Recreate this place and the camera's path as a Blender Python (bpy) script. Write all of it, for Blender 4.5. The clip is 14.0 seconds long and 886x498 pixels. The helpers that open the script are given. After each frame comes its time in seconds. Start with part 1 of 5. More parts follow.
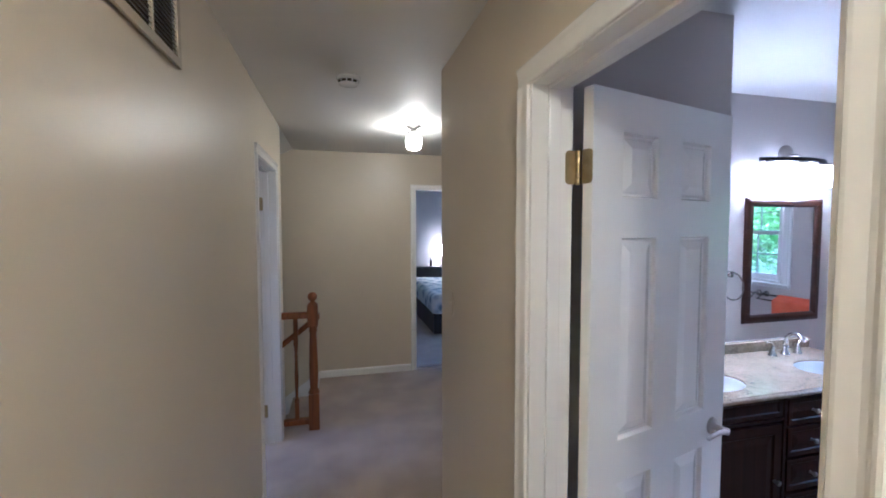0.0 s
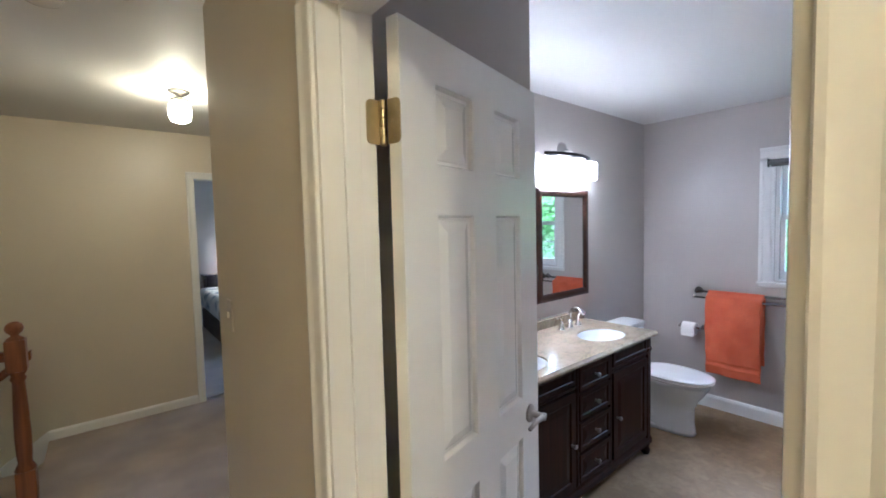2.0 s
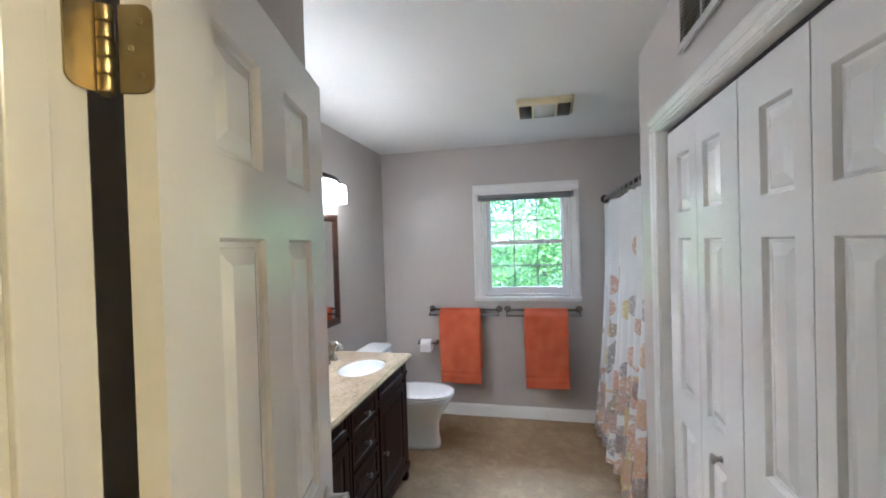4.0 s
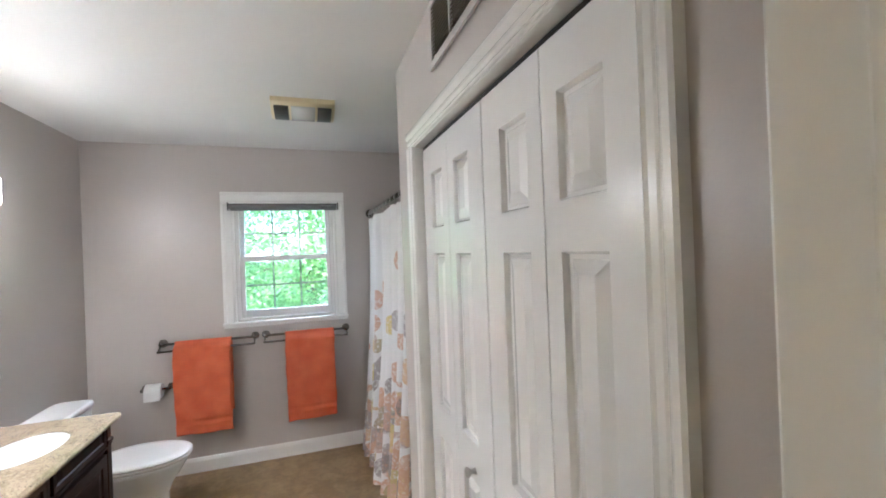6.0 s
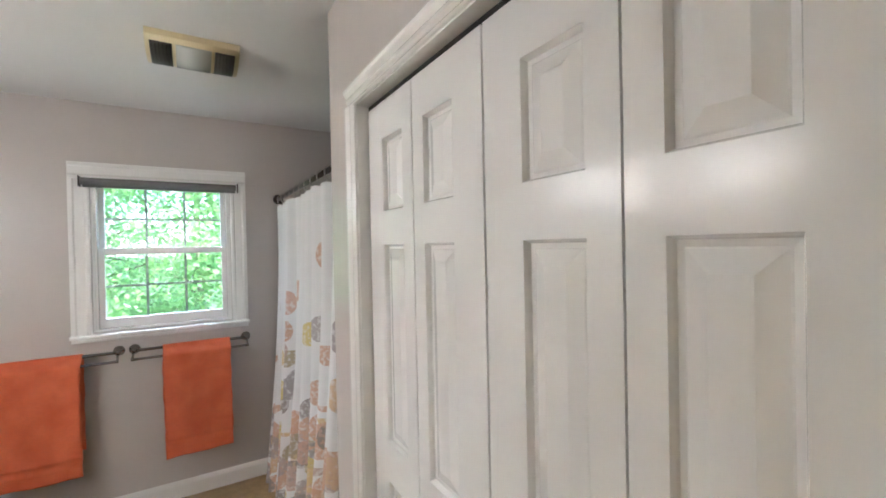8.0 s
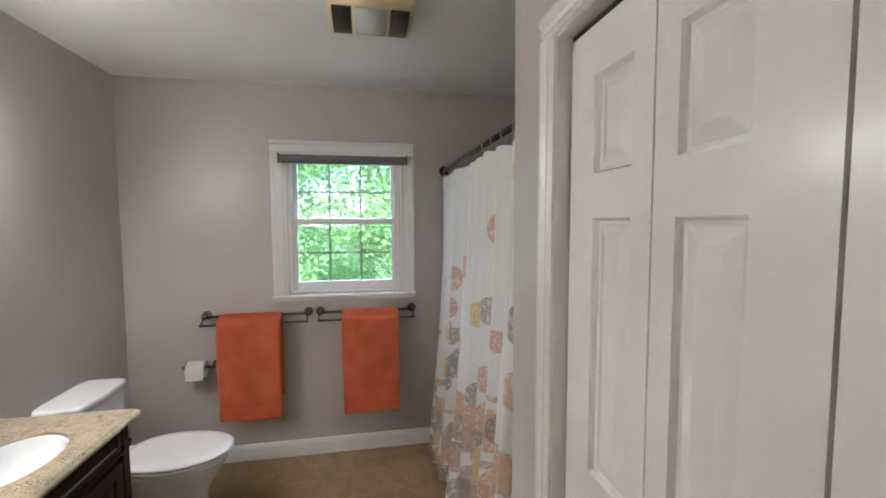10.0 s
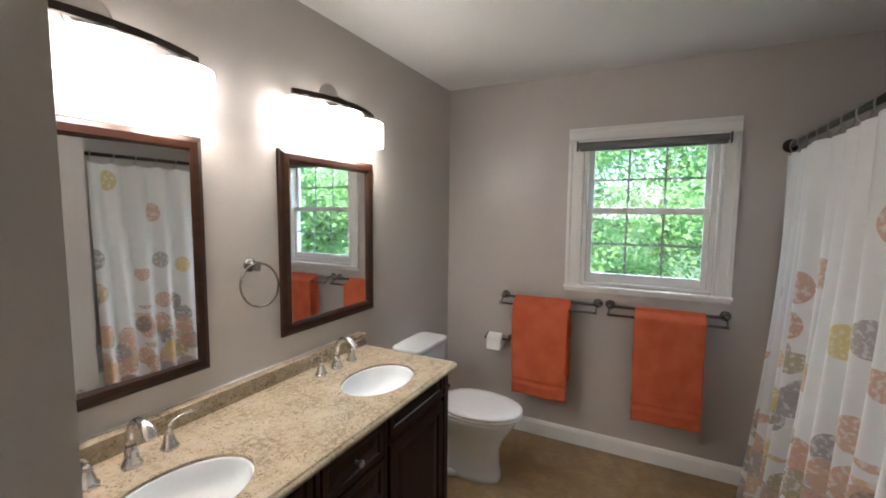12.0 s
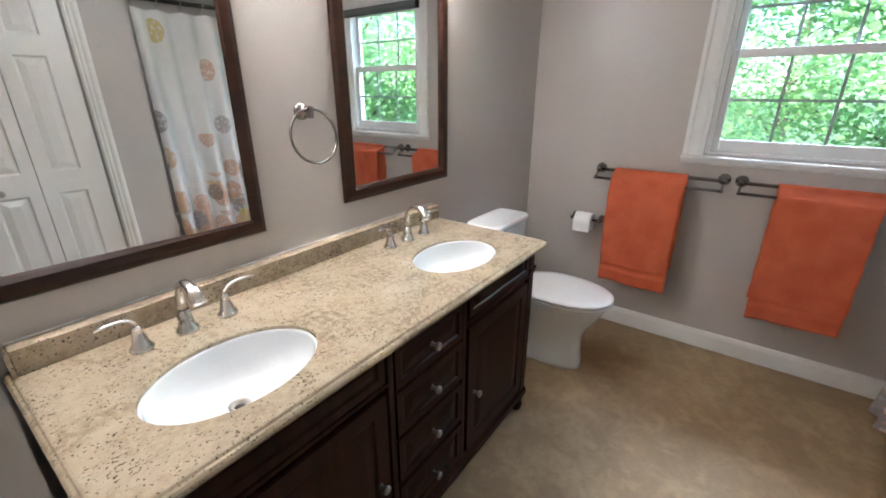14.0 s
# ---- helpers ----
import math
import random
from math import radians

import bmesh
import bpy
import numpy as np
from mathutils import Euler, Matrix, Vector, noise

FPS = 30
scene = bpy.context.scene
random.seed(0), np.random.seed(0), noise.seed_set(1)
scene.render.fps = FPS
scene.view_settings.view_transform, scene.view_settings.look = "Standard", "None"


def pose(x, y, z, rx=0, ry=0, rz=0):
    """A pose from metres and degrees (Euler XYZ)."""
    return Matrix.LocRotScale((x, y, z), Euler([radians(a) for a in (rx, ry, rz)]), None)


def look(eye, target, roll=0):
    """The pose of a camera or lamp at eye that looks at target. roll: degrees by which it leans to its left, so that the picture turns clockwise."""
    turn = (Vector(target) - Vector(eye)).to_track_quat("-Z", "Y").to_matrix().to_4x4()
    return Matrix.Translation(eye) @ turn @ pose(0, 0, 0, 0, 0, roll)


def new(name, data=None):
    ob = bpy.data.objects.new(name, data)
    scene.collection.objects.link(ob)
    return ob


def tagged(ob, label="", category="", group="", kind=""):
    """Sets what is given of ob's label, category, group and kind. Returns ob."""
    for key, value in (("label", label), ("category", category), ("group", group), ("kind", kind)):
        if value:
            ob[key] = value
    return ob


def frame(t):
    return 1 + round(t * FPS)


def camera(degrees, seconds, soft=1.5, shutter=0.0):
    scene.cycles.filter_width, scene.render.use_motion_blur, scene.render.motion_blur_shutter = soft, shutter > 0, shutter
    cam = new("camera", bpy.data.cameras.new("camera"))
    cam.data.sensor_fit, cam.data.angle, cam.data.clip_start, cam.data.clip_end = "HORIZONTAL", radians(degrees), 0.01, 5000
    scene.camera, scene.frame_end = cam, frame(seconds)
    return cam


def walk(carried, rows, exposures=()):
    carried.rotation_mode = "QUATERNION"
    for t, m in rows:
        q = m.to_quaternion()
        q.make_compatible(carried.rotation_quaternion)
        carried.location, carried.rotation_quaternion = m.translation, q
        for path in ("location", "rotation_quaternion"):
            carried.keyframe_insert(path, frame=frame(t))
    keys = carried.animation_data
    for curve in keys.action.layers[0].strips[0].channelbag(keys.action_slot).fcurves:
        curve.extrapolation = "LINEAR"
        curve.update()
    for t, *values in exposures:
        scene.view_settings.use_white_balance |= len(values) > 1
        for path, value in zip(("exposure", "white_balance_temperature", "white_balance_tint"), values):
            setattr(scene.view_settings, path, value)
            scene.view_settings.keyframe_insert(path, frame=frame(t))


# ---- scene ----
cam = camera(93.9, 14.0, soft=1.8)
PATH = [
    (0, (-0.045, -0.171, 1.626), (0.447, 1.772, 1.52), -0.1),
    (0.5, (-0.044, -0.087, 1.619), (0.643, 1.787, 1.496), -0.4),
    (1, (-0.004, -0.025, 1.597), (0.878, 1.766, 1.471), -0.8),
    (1.5, (0.068, 0.076, 1.589), (1.148, 1.755, 1.464), -1.1),
    (2, (0.14, 0.11, 1.567), (1.409, 1.651, 1.453), -1.4),
    (2.5, (0.185, 0.138, 1.574), (1.652, 1.493, 1.474), -1.5),
    (3, (0.227, 0.236, 1.577), (1.891, 1.342, 1.496), -1.4),
    (3.5, (0.251, 0.364, 1.576), (2.088, 1.155, 1.522), -1.5),
    (4, (0.272, 0.459, 1.574), (2.222, 0.901, 1.547), -1.7),
    (6.5, (0.576, 0.388, 1.58), (2.372, -0.492, 1.577), -1.8),
    (7, (0.685, 0.389, 1.576), (2.38, -0.673, 1.567), -1.4),
    (9.5, (1.133, 0.458, 1.547), (3.003, -0.24, 1.422), -0.1),
    (10, (1.186, 0.429, 1.56), (3.147, 0.058, 1.429), -0.2),
    (10.5, (1.207, 0.424, 1.57), (3.204, 0.414, 1.455), -0.0),
    (11, (1.217, 0.448, 1.554), (3.185, 0.791, 1.457), 0.1),
    (11.5, (1.217, 0.471, 1.554), (3.101, 1.134, 1.436), 0.4),
    (12, (1.22, 0.489, 1.546), (2.991, 1.402, 1.37), 0.5),
    (12.5, (1.238, 0.533, 1.51), (2.901, 1.607, 1.231), 0.5),
    (13, (1.305, 0.603, 1.469), (2.881, 1.759, 1.046), 0.4),
    (13.5, (1.39, 0.682, 1.43), (2.909, 1.849, 0.854), 0.0),
    (14, (1.459, 0.717, 1.391), (2.964, 1.826, 0.68), -0.0),
]
LIGHT = [
    (0.0, 2.80, 4210, 22),
    (1.0, 2.90, 4470, 20),
    (2.0, 2.88, 4660, 15),
    (3.0, 2.86, 4840, 11),
    (4.0, 2.84, 5050, 10),
    (6.5, 3.12, 5350, 11),
    (7.2, 3.10, 5450, 11),
    (9.5, 2.66, 5600, 11),
    (10.5, 2.56, 5650, 12),
    (11.5, 2.42, 5700, 12),
    (12.5, 2.38, 5850, 13),
    (13.2, 2.48, 5700, 13),
    (14.0, 2.72, 5500, 12),
]
walk(cam, [(t, look(eye, target, roll)) for t, eye, target, roll in PATH], LIGHT)

# ---- light ----
world = bpy.data.worlds.new("world")
scene.world = world
world.use_nodes = True
_nt = world.node_tree
_sky = _nt.nodes.new("ShaderNodeTexSky")
_sky.sky_type, _sky.sun_disc = "NISHITA", False
_sky.sun_elevation, _sky.sun_rotation = radians(52), radians(245)
_nt.links.new(_sky.outputs[0], _nt.nodes["Background"].inputs[0])
_nt.nodes["Background"].inputs[1].default_value = 0.15
sun_data = bpy.data.lights.new("sun", "SUN")
sun_data.energy, sun_data.angle, sun_data.color = 5.0, radians(0.5), (1, 0.95, 0.88)
sun = new("sun", sun_data)
_az = radians(245)
sun.matrix_world = look((math.sin(_az) * 20, math.cos(_az) * 20, 25.6), (0, 0, 0))

# added area lamp outdoors for sky light falling in under the window's head
sky_data = bpy.data.lights.new("daylight_standin", "AREA")
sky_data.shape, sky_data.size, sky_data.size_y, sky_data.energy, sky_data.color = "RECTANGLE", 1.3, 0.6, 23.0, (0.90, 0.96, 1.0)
daylight_standin = new("daylight_standin", sky_data)
daylight_standin.matrix_world = look((5.30, 0.56, 2.58), (2.0, 0.45, 1.2))

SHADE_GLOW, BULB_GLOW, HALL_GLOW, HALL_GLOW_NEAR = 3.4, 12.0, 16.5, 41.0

FZ, CZ = -0.035, 2.45          # floor and ceiling heights


# ---- materials ----
def shader(name):
    m = bpy.data.materials.new(name)
    m.use_nodes = True
    nt = m.node_tree
    return m, nt, nt.nodes["Principled BSDF"]


def add(nt, kind, **values):
    n = nt.nodes.new(kind)
    for k, v in values.items():
        n.inputs[k].default_value = v
    return n


def coords(nt, kind="Object"):
    return nt.nodes.new("ShaderNodeTexCoord").outputs[kind]


def ramp(nt, fac, stops):
    r = nt.nodes.new("ShaderNodeValToRGB")
    while len(r.color_ramp.elements) < len(stops):
        r.color_ramp.elements.new(0.5)
    for e, (p, c) in zip(r.color_ramp.elements, stops):
        e.position, e.color = p, (*c, 1)
    nt.links.new(fac, r.inputs[0])
    return r.outputs[0]


def mixed(nt, fac, a, b, mode="MIX"):
    n = nt.nodes.new("ShaderNodeMix")
    n.data_type, n.blend_type = "RGBA", mode
    for sock, v in ((n.inputs[0], fac), (n.inputs[6], a), (n.inputs[7], b)):
        if isinstance(v, bpy.types.NodeSocket):
            nt.links.new(v, sock)
        else:
            sock.default_value = v if isinstance(v, (int, float)) else (*v, 1)
    return n.outputs[2]


def math_node(nt, op, a, b=0.0):
    n = nt.nodes.new("ShaderNodeMath")
    n.operation = op
    for sock, v in zip(n.inputs, (a, b)):
        if isinstance(v, bpy.types.NodeSocket):
            nt.links.new(v, sock)
        else:
            sock.default_value = v
    return n.outputs[0]


def bump(nt, bsdf, height, strength, distance=0.002):
    b = add(nt, "ShaderNodeBump", Strength=strength, Distance=distance)
    nt.links.new(height, b.inputs["Height"])
    nt.links.new(b.outputs[0], bsdf.inputs["Normal"])


def surface(name, base, rough=0.5, metal=0.0, vary=0.12, scale=3.0, grain=120.0, relief=0.1, sheen=0.0, spec=0.5):
    """A plain stuff with slow blotches, fine grain in colour, gloss and relief."""
    m, nt, p = shader(name)
    co = coords(nt)
    big = add(nt, "ShaderNodeTexNoise", Scale=scale, Detail=4.0)
    fine = add(nt, "ShaderNodeTexNoise", Scale=grain, Detail=3.0)
    nt.links.new(co, big.inputs[0]), nt.links.new(co, fine.inputs[0])
    dark = tuple(c * (1 - vary) for c in base)
    light = tuple(min(1, c * (1 + vary)) for c in base)
    col = ramp(nt, big.outputs[0], [(0.3, dark), (0.7, light)])
    col = mixed(nt, math_node(nt, "MULTIPLY", fine.outputs[0], vary), col, tuple(c * 0.6 for c in base))
    nt.links.new(col, p.inputs["Base Color"])
    r = math_node(nt, "ADD", math_node(nt, "MULTIPLY", big.outputs[0], 0.12), rough - 0.06)
    nt.links.new(r, p.inputs["Roughness"])
    p.inputs["Metallic"].default_value = metal
    p.inputs["Specular IOR Level"].default_value = spec
    if sheen:
        p.inputs["Sheen Weight"].default_value = sheen
        p.inputs["Sheen Roughness"].default_value = 0.6
    if relief:
        bump(nt, p, fine.outputs[0], relief)
    return m


def wood(name, dark, light, rough=0.35, along=2, scale=18.0, gloss=0.3):
    m, nt, p = shader(name)
    mp = nt.nodes.new("ShaderNodeMapping")
    s = [scale] * 3
    s[along] = scale * 0.06
    mp.inputs["Scale"].default_value = s
    nt.links.new(coords(nt), mp.inputs[0])
    n = add(nt, "ShaderNodeTexNoise", Scale=1.5, Detail=6.0, Distortion=0.6)
    nt.links.new(mp.outputs[0], n.inputs[0])
    nt.links.new(ramp(nt, n.outputs[0], [(0.3, dark), (0.72, light)]), p.inputs["Base Color"])
    p.inputs["Roughness"].default_value = rough
    p.inputs["Specular IOR Level"].default_value = gloss
    bump(nt, p, n.outputs[0], 0.12, 0.001)
    return m


def glow(name, colour, strength):
    m, nt, p = shader(name)
    p.inputs["Base Color"].default_value = (0.9, 0.88, 0.84, 1)
    p.inputs["Roughness"].default_value = 0.3
    p.inputs["Emission Color"].default_value = (*colour, 1)
    p.inputs["Emission Strength"].default_value = strength
    return m


M_HALL = surface("beige_wall_paint", (0.62, 0.55, 0.42), 0.36, vary=0.04, scale=1.2, grain=220, relief=0.10)
M_BATH = surface("grey_wall_paint", (0.51, 0.467, 0.43), 0.34, vary=0.04, scale=1.2, grain=220, relief=0.08)
M_BED = surface("lavender_wall_paint", (0.42, 0.40, 0.44), 0.5, vary=0.04)
M_CEIL = surface("ceiling_paint", (0.74, 0.73, 0.70), 0.6, vary=0.03, scale=1.0, grain=260, relief=0.15)


def enamel(name, base, rough):
    """Smooth brushed-on paint: one even colour with the faint waves of the brush."""
    m, nt, p = shader(name)
    p.inputs["Base Color"].default_value = (*base, 1)
    p.inputs["Roughness"].default_value = rough
    n = add(nt, "ShaderNodeTexNoise", Scale=14.0, Detail=1.0)
    nt.links.new(coords(nt), n.inputs[0])
    bump(nt, p, n.outputs[0], 0.05, 0.004)
    return m


M_WHITE = enamel("white_gloss_paint", (0.81, 0.80, 0.77), 0.22)
M_DOOR = enamel("white_door_paint", (0.82, 0.81, 0.79), 0.21)
M_CARPET = surface("beige_carpet", (0.36, 0.29, 0.22), 0.95, vary=0.22, scale=3.2, grain=420, relief=0.9, sheen=0.3)
M_BRASS = surface("aged_brass", (0.40, 0.32, 0.16), 0.32, 1.0, vary=0.15, scale=30)
M_NICKEL = surface("brushed_nickel", (0.44, 0.41, 0.38), 0.32, 1.0, vary=0.05, scale=20)
M_BARMETAL = surface("dark_satin_nickel", (0.25, 0.23, 0.21), 0.2, 1.0, vary=0.08, scale=20)
M_CHROME = surface("satin_nickel_bright", (0.66, 0.64, 0.61), 0.20, 1.0, vary=0.04, scale=20)
M_BRONZE = surface("dark_bronze", (0.035, 0.026, 0.02), 0.35, 0.6, vary=0.2, scale=20)
M_PORC = surface("white_porcelain", (0.76, 0.78, 0.79), 0.12, vary=0.01, relief=0.0)
M_SEAT = surface("white_plastic", (0.80, 0.79, 0.77), 0.25, vary=0.02, relief=0.0)
M_PLATE = surface("ivory_plastic", (0.62, 0.55, 0.43), 0.35, vary=0.03, relief=0.0)
M_FAN = surface("yellowed_plastic", (0.70, 0.60, 0.36), 0.35, vary=0.05, relief=0.0)
M_LENS = surface("lens_plastic", (0.55, 0.56, 0.52), 0.08, vary=0.03, relief=0.0)
M_DARK = surface("dark_grille", (0.05, 0.04, 0.028), 0.5, vary=0.2)
# near-black that stands for shade in gaps and slots
M_GAPSHADE = surface("gap_shade", (0.02, 0.02, 0.02), 0.8)
M_VENT = surface("vent_enamel", (0.46, 0.40, 0.30), 0.4, vary=0.05)
# slats browner and darker than the grille's frame
M_SLAT = surface("brown_slat", (0.17, 0.135, 0.09), 0.5, vary=0.15)
M_VENTW = surface("vent_enamel_grey", (0.52, 0.49, 0.46), 0.4, vary=0.05)
M_OAK = wood("stained_oak", (0.12, 0.04, 0.014), (0.28, 0.10, 0.032), 0.35)
M_ESP = wood("espresso_wood", (0.008, 0.0024, 0.0011), (0.030, 0.0085, 0.0034), 0.42, gloss=0.14)
M_FRAME = wood("dark_brown_wood", (0.017, 0.006, 0.003), (0.046, 0.016, 0.007), 0.34, along=0)
M_PAPER = surface("tissue_paper", (0.82, 0.81, 0.79), 0.9, vary=0.02, grain=300, relief=0.4)
M_SHADECLOTH = surface("grey_shade_cloth", (0.17, 0.165, 0.16), 0.8, vary=0.06, grain=500, relief=0.4)
M_GLOW = glow("lit_opal_glass", (1.0, 0.91, 0.79), SHADE_GLOW)
M_BULB = glow("lit_bulb", (1.0, 0.90, 0.78), BULB_GLOW)
M_HALLGLOW = glow("lit_hall_glass", (1.0, 0.76, 0.38), HALL_GLOW)
# stronger glow for the unseen lamp at the near end of the hall
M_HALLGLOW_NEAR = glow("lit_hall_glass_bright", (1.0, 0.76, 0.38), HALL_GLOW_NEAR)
M_BEDGLOW = glow("lit_lamp_shade", (1.0, 0.78, 0.5), 5.0)
M_TUB = surface("white_enamel", (0.78, 0.78, 0.76), 0.15, vary=0.02, relief=0.0)
M_SURROUND = surface("shower_surround", (0.62, 0.60, 0.56), 0.25, vary=0.04)
M_BLACKF = surface("black_furniture", (0.012, 0.011, 0.012), 0.35, vary=0.2)
M_GROUND = surface("lawn", (0.05, 0.09, 0.025), 0.9, vary=0.4, scale=0.6, grain=20)
M_BARK = surface("bark", (0.10, 0.075, 0.05), 0.9, vary=0.3, scale=6, grain=40, relief=0.8)
M_SIDING = surface("white_siding", (0.7, 0.7, 0.68), 0.6, vary=0.05)
M_GRILLW = surface("muntin_vinyl", (0.40, 0.42, 0.43), 0.35, vary=0.02)


def towel_stuff():
    m, nt, p = shader("coral_terry")
    co = coords(nt)
    v = add(nt, "ShaderNodeTexVoronoi", Scale=420.0)
    n = add(nt, "ShaderNodeTexNoise", Scale=9.0, Detail=5.0)
    nt.links.new(co, v.inputs[0]), nt.links.new(co, n.inputs[0])
    c = ramp(nt, n.outputs[0], [(0.3, (0.68, 0.135, 0.048)), (0.7, (0.82, 0.20, 0.08))])
    nt.links.new(mixed(nt, math_node(nt, "MULTIPLY", v.outputs[0], 0.5), c, (0.42, 0.06, 0.02)), p.inputs["Base Color"])
    p.inputs["Roughness"].default_value = 0.95
    bump(nt, p, v.outputs[0], 0.8, 0.003)
    return m


def granite_stuff():
    m, nt, p = shader("beige_granite")
    co = coords(nt)
    a = add(nt, "ShaderNodeTexNoise", Scale=7.0, Detail=6.0, Distortion=0.8)
    b = add(nt, "ShaderNodeTexNoise", Scale=60.0, Detail=4.0)
    v = add(nt, "ShaderNodeTexVoronoi", Scale=120.0)
    w = add(nt, "ShaderNodeTexNoise", Scale=14.0, Detail=3.0)
    for n in (a, b, w):
        nt.links.new(co, n.inputs[0])
    warp = nt.nodes.new("ShaderNodeVectorMath")
    warp.operation = "MULTIPLY_ADD"
    nt.links.new(b.outputs["Color"], warp.inputs[0])
    warp.inputs[1].default_value = (0.004, 0.004, 0.004)
    nt.links.new(co, warp.inputs[2])
    nt.links.new(warp.outputs[0], v.inputs[0])
    c = ramp(nt, a.outputs[0], [(0.28, (0.21, 0.165, 0.11)), (0.5, (0.35, 0.285, 0.195)), (0.75, (0.47, 0.40, 0.305))])
    c = mixed(nt, ramp(nt, b.outputs[0], [(0.42, (0, 0, 0)), (0.62, (1, 1, 1))]), c, (0.41, 0.335, 0.235))
    fleck = add(nt, "ShaderNodeTexNoise", Scale=165.0, Detail=3.0, Roughness=0.55)
    smear = add(nt, "ShaderNodeTexNoise", Scale=34.0, Detail=4.0)
    nt.links.new(warp.outputs[0], fleck.inputs[0]), nt.links.new(co, smear.inputs[0])
    spot = ramp(nt, math_node(nt, "ADD", fleck.outputs[0], math_node(nt, "MULTIPLY", math_node(nt, "SUBTRACT", w.outputs[0], 0.5), 0.28)), [(0.612, (0, 0, 0)), (0.66, (0.88, 0.88, 0.88))])
    c = mixed(nt, ramp(nt, smear.outputs[0], [(0.50, (0, 0, 0)), (0.74, (0.45, 0.45, 0.45))]), c, (0.24, 0.185, 0.125))
    c = mixed(nt, spot, c, (0.05, 0.033, 0.02))
    nt.links.new(mixed(nt, math_node(nt, "MULTIPLY", math_node(nt, "LESS_THAN", v.outputs["Distance"], 0.22), 0.25), c, (0.6, 0.52, 0.4)), p.inputs["Base Color"])
    p.inputs["Roughness"].default_value = 0.16
    return m


def floor_stuff():
    m, nt, p = shader("brown_stone_vinyl")
    co = coords(nt)
    a = add(nt, "ShaderNodeTexNoise", Scale=2.2, Detail=8.0, Distortion=0.4)
    b = add(nt, "ShaderNodeTexNoise", Scale=26.0, Detail=6.0)
    k = add(nt, "ShaderNodeTexNoise", Scale=5.0, Detail=9.0, Distortion=1.4)
    for n in (a, b, k):
        nt.links.new(co, n.inputs[0])
    c = ramp(nt, a.outputs[0], [(0.3, (0.27, 0.182, 0.090)), (0.7, (0.41, 0.295, 0.160))])
    mid = add(nt, "ShaderNodeTexNoise", Scale=8.0, Detail=9.0, Roughness=0.65, Distortion=0.5)
    nt.links.new(co, mid.inputs[0])
    c = mixed(nt, ramp(nt, mid.outputs[0], [(0.40, (0.45, 0.45, 0.45)), (0.55, (0, 0, 0))]), c, (0.22, 0.150, 0.080))
    c = mixed(nt, ramp(nt, mid.outputs[0], [(0.52, (0, 0, 0)), (0.68, (0.6, 0.6, 0.6))]), c, (0.44, 0.325, 0.185))
    c = mixed(nt, ramp(nt, b.outputs[0], [(0.45, (0, 0, 0)), (0.66, (0.35, 0.35, 0.35))]), c, (0.23, 0.158, 0.085))
    c = mixed(nt, ramp(nt, k.outputs[0], [(0.60, (0, 0, 0)), (0.63, (0.16, 0.16, 0.16)), (0.66, (0, 0, 0))]), c, (0.40, 0.33, 0.235))
    info = nt.nodes.new("ShaderNodeObjectInfo")
    c = mixed(nt, math_node(nt, "MULTIPLY", info.outputs["Random"], 0.30), c, (0.27, 0.195, 0.11))
    nt.links.new(c, p.inputs["Base Color"])
    p.inputs["Specular IOR Level"].default_value = 0.3
    nt.links.new(math_node(nt, "ADD", math_node(nt, "MULTIPLY", mid.outputs[0], 0.25), 0.46), p.inputs["Roughness"])
    bump(nt, p, mid.outputs[0], 0.2, 0.002)
    return m


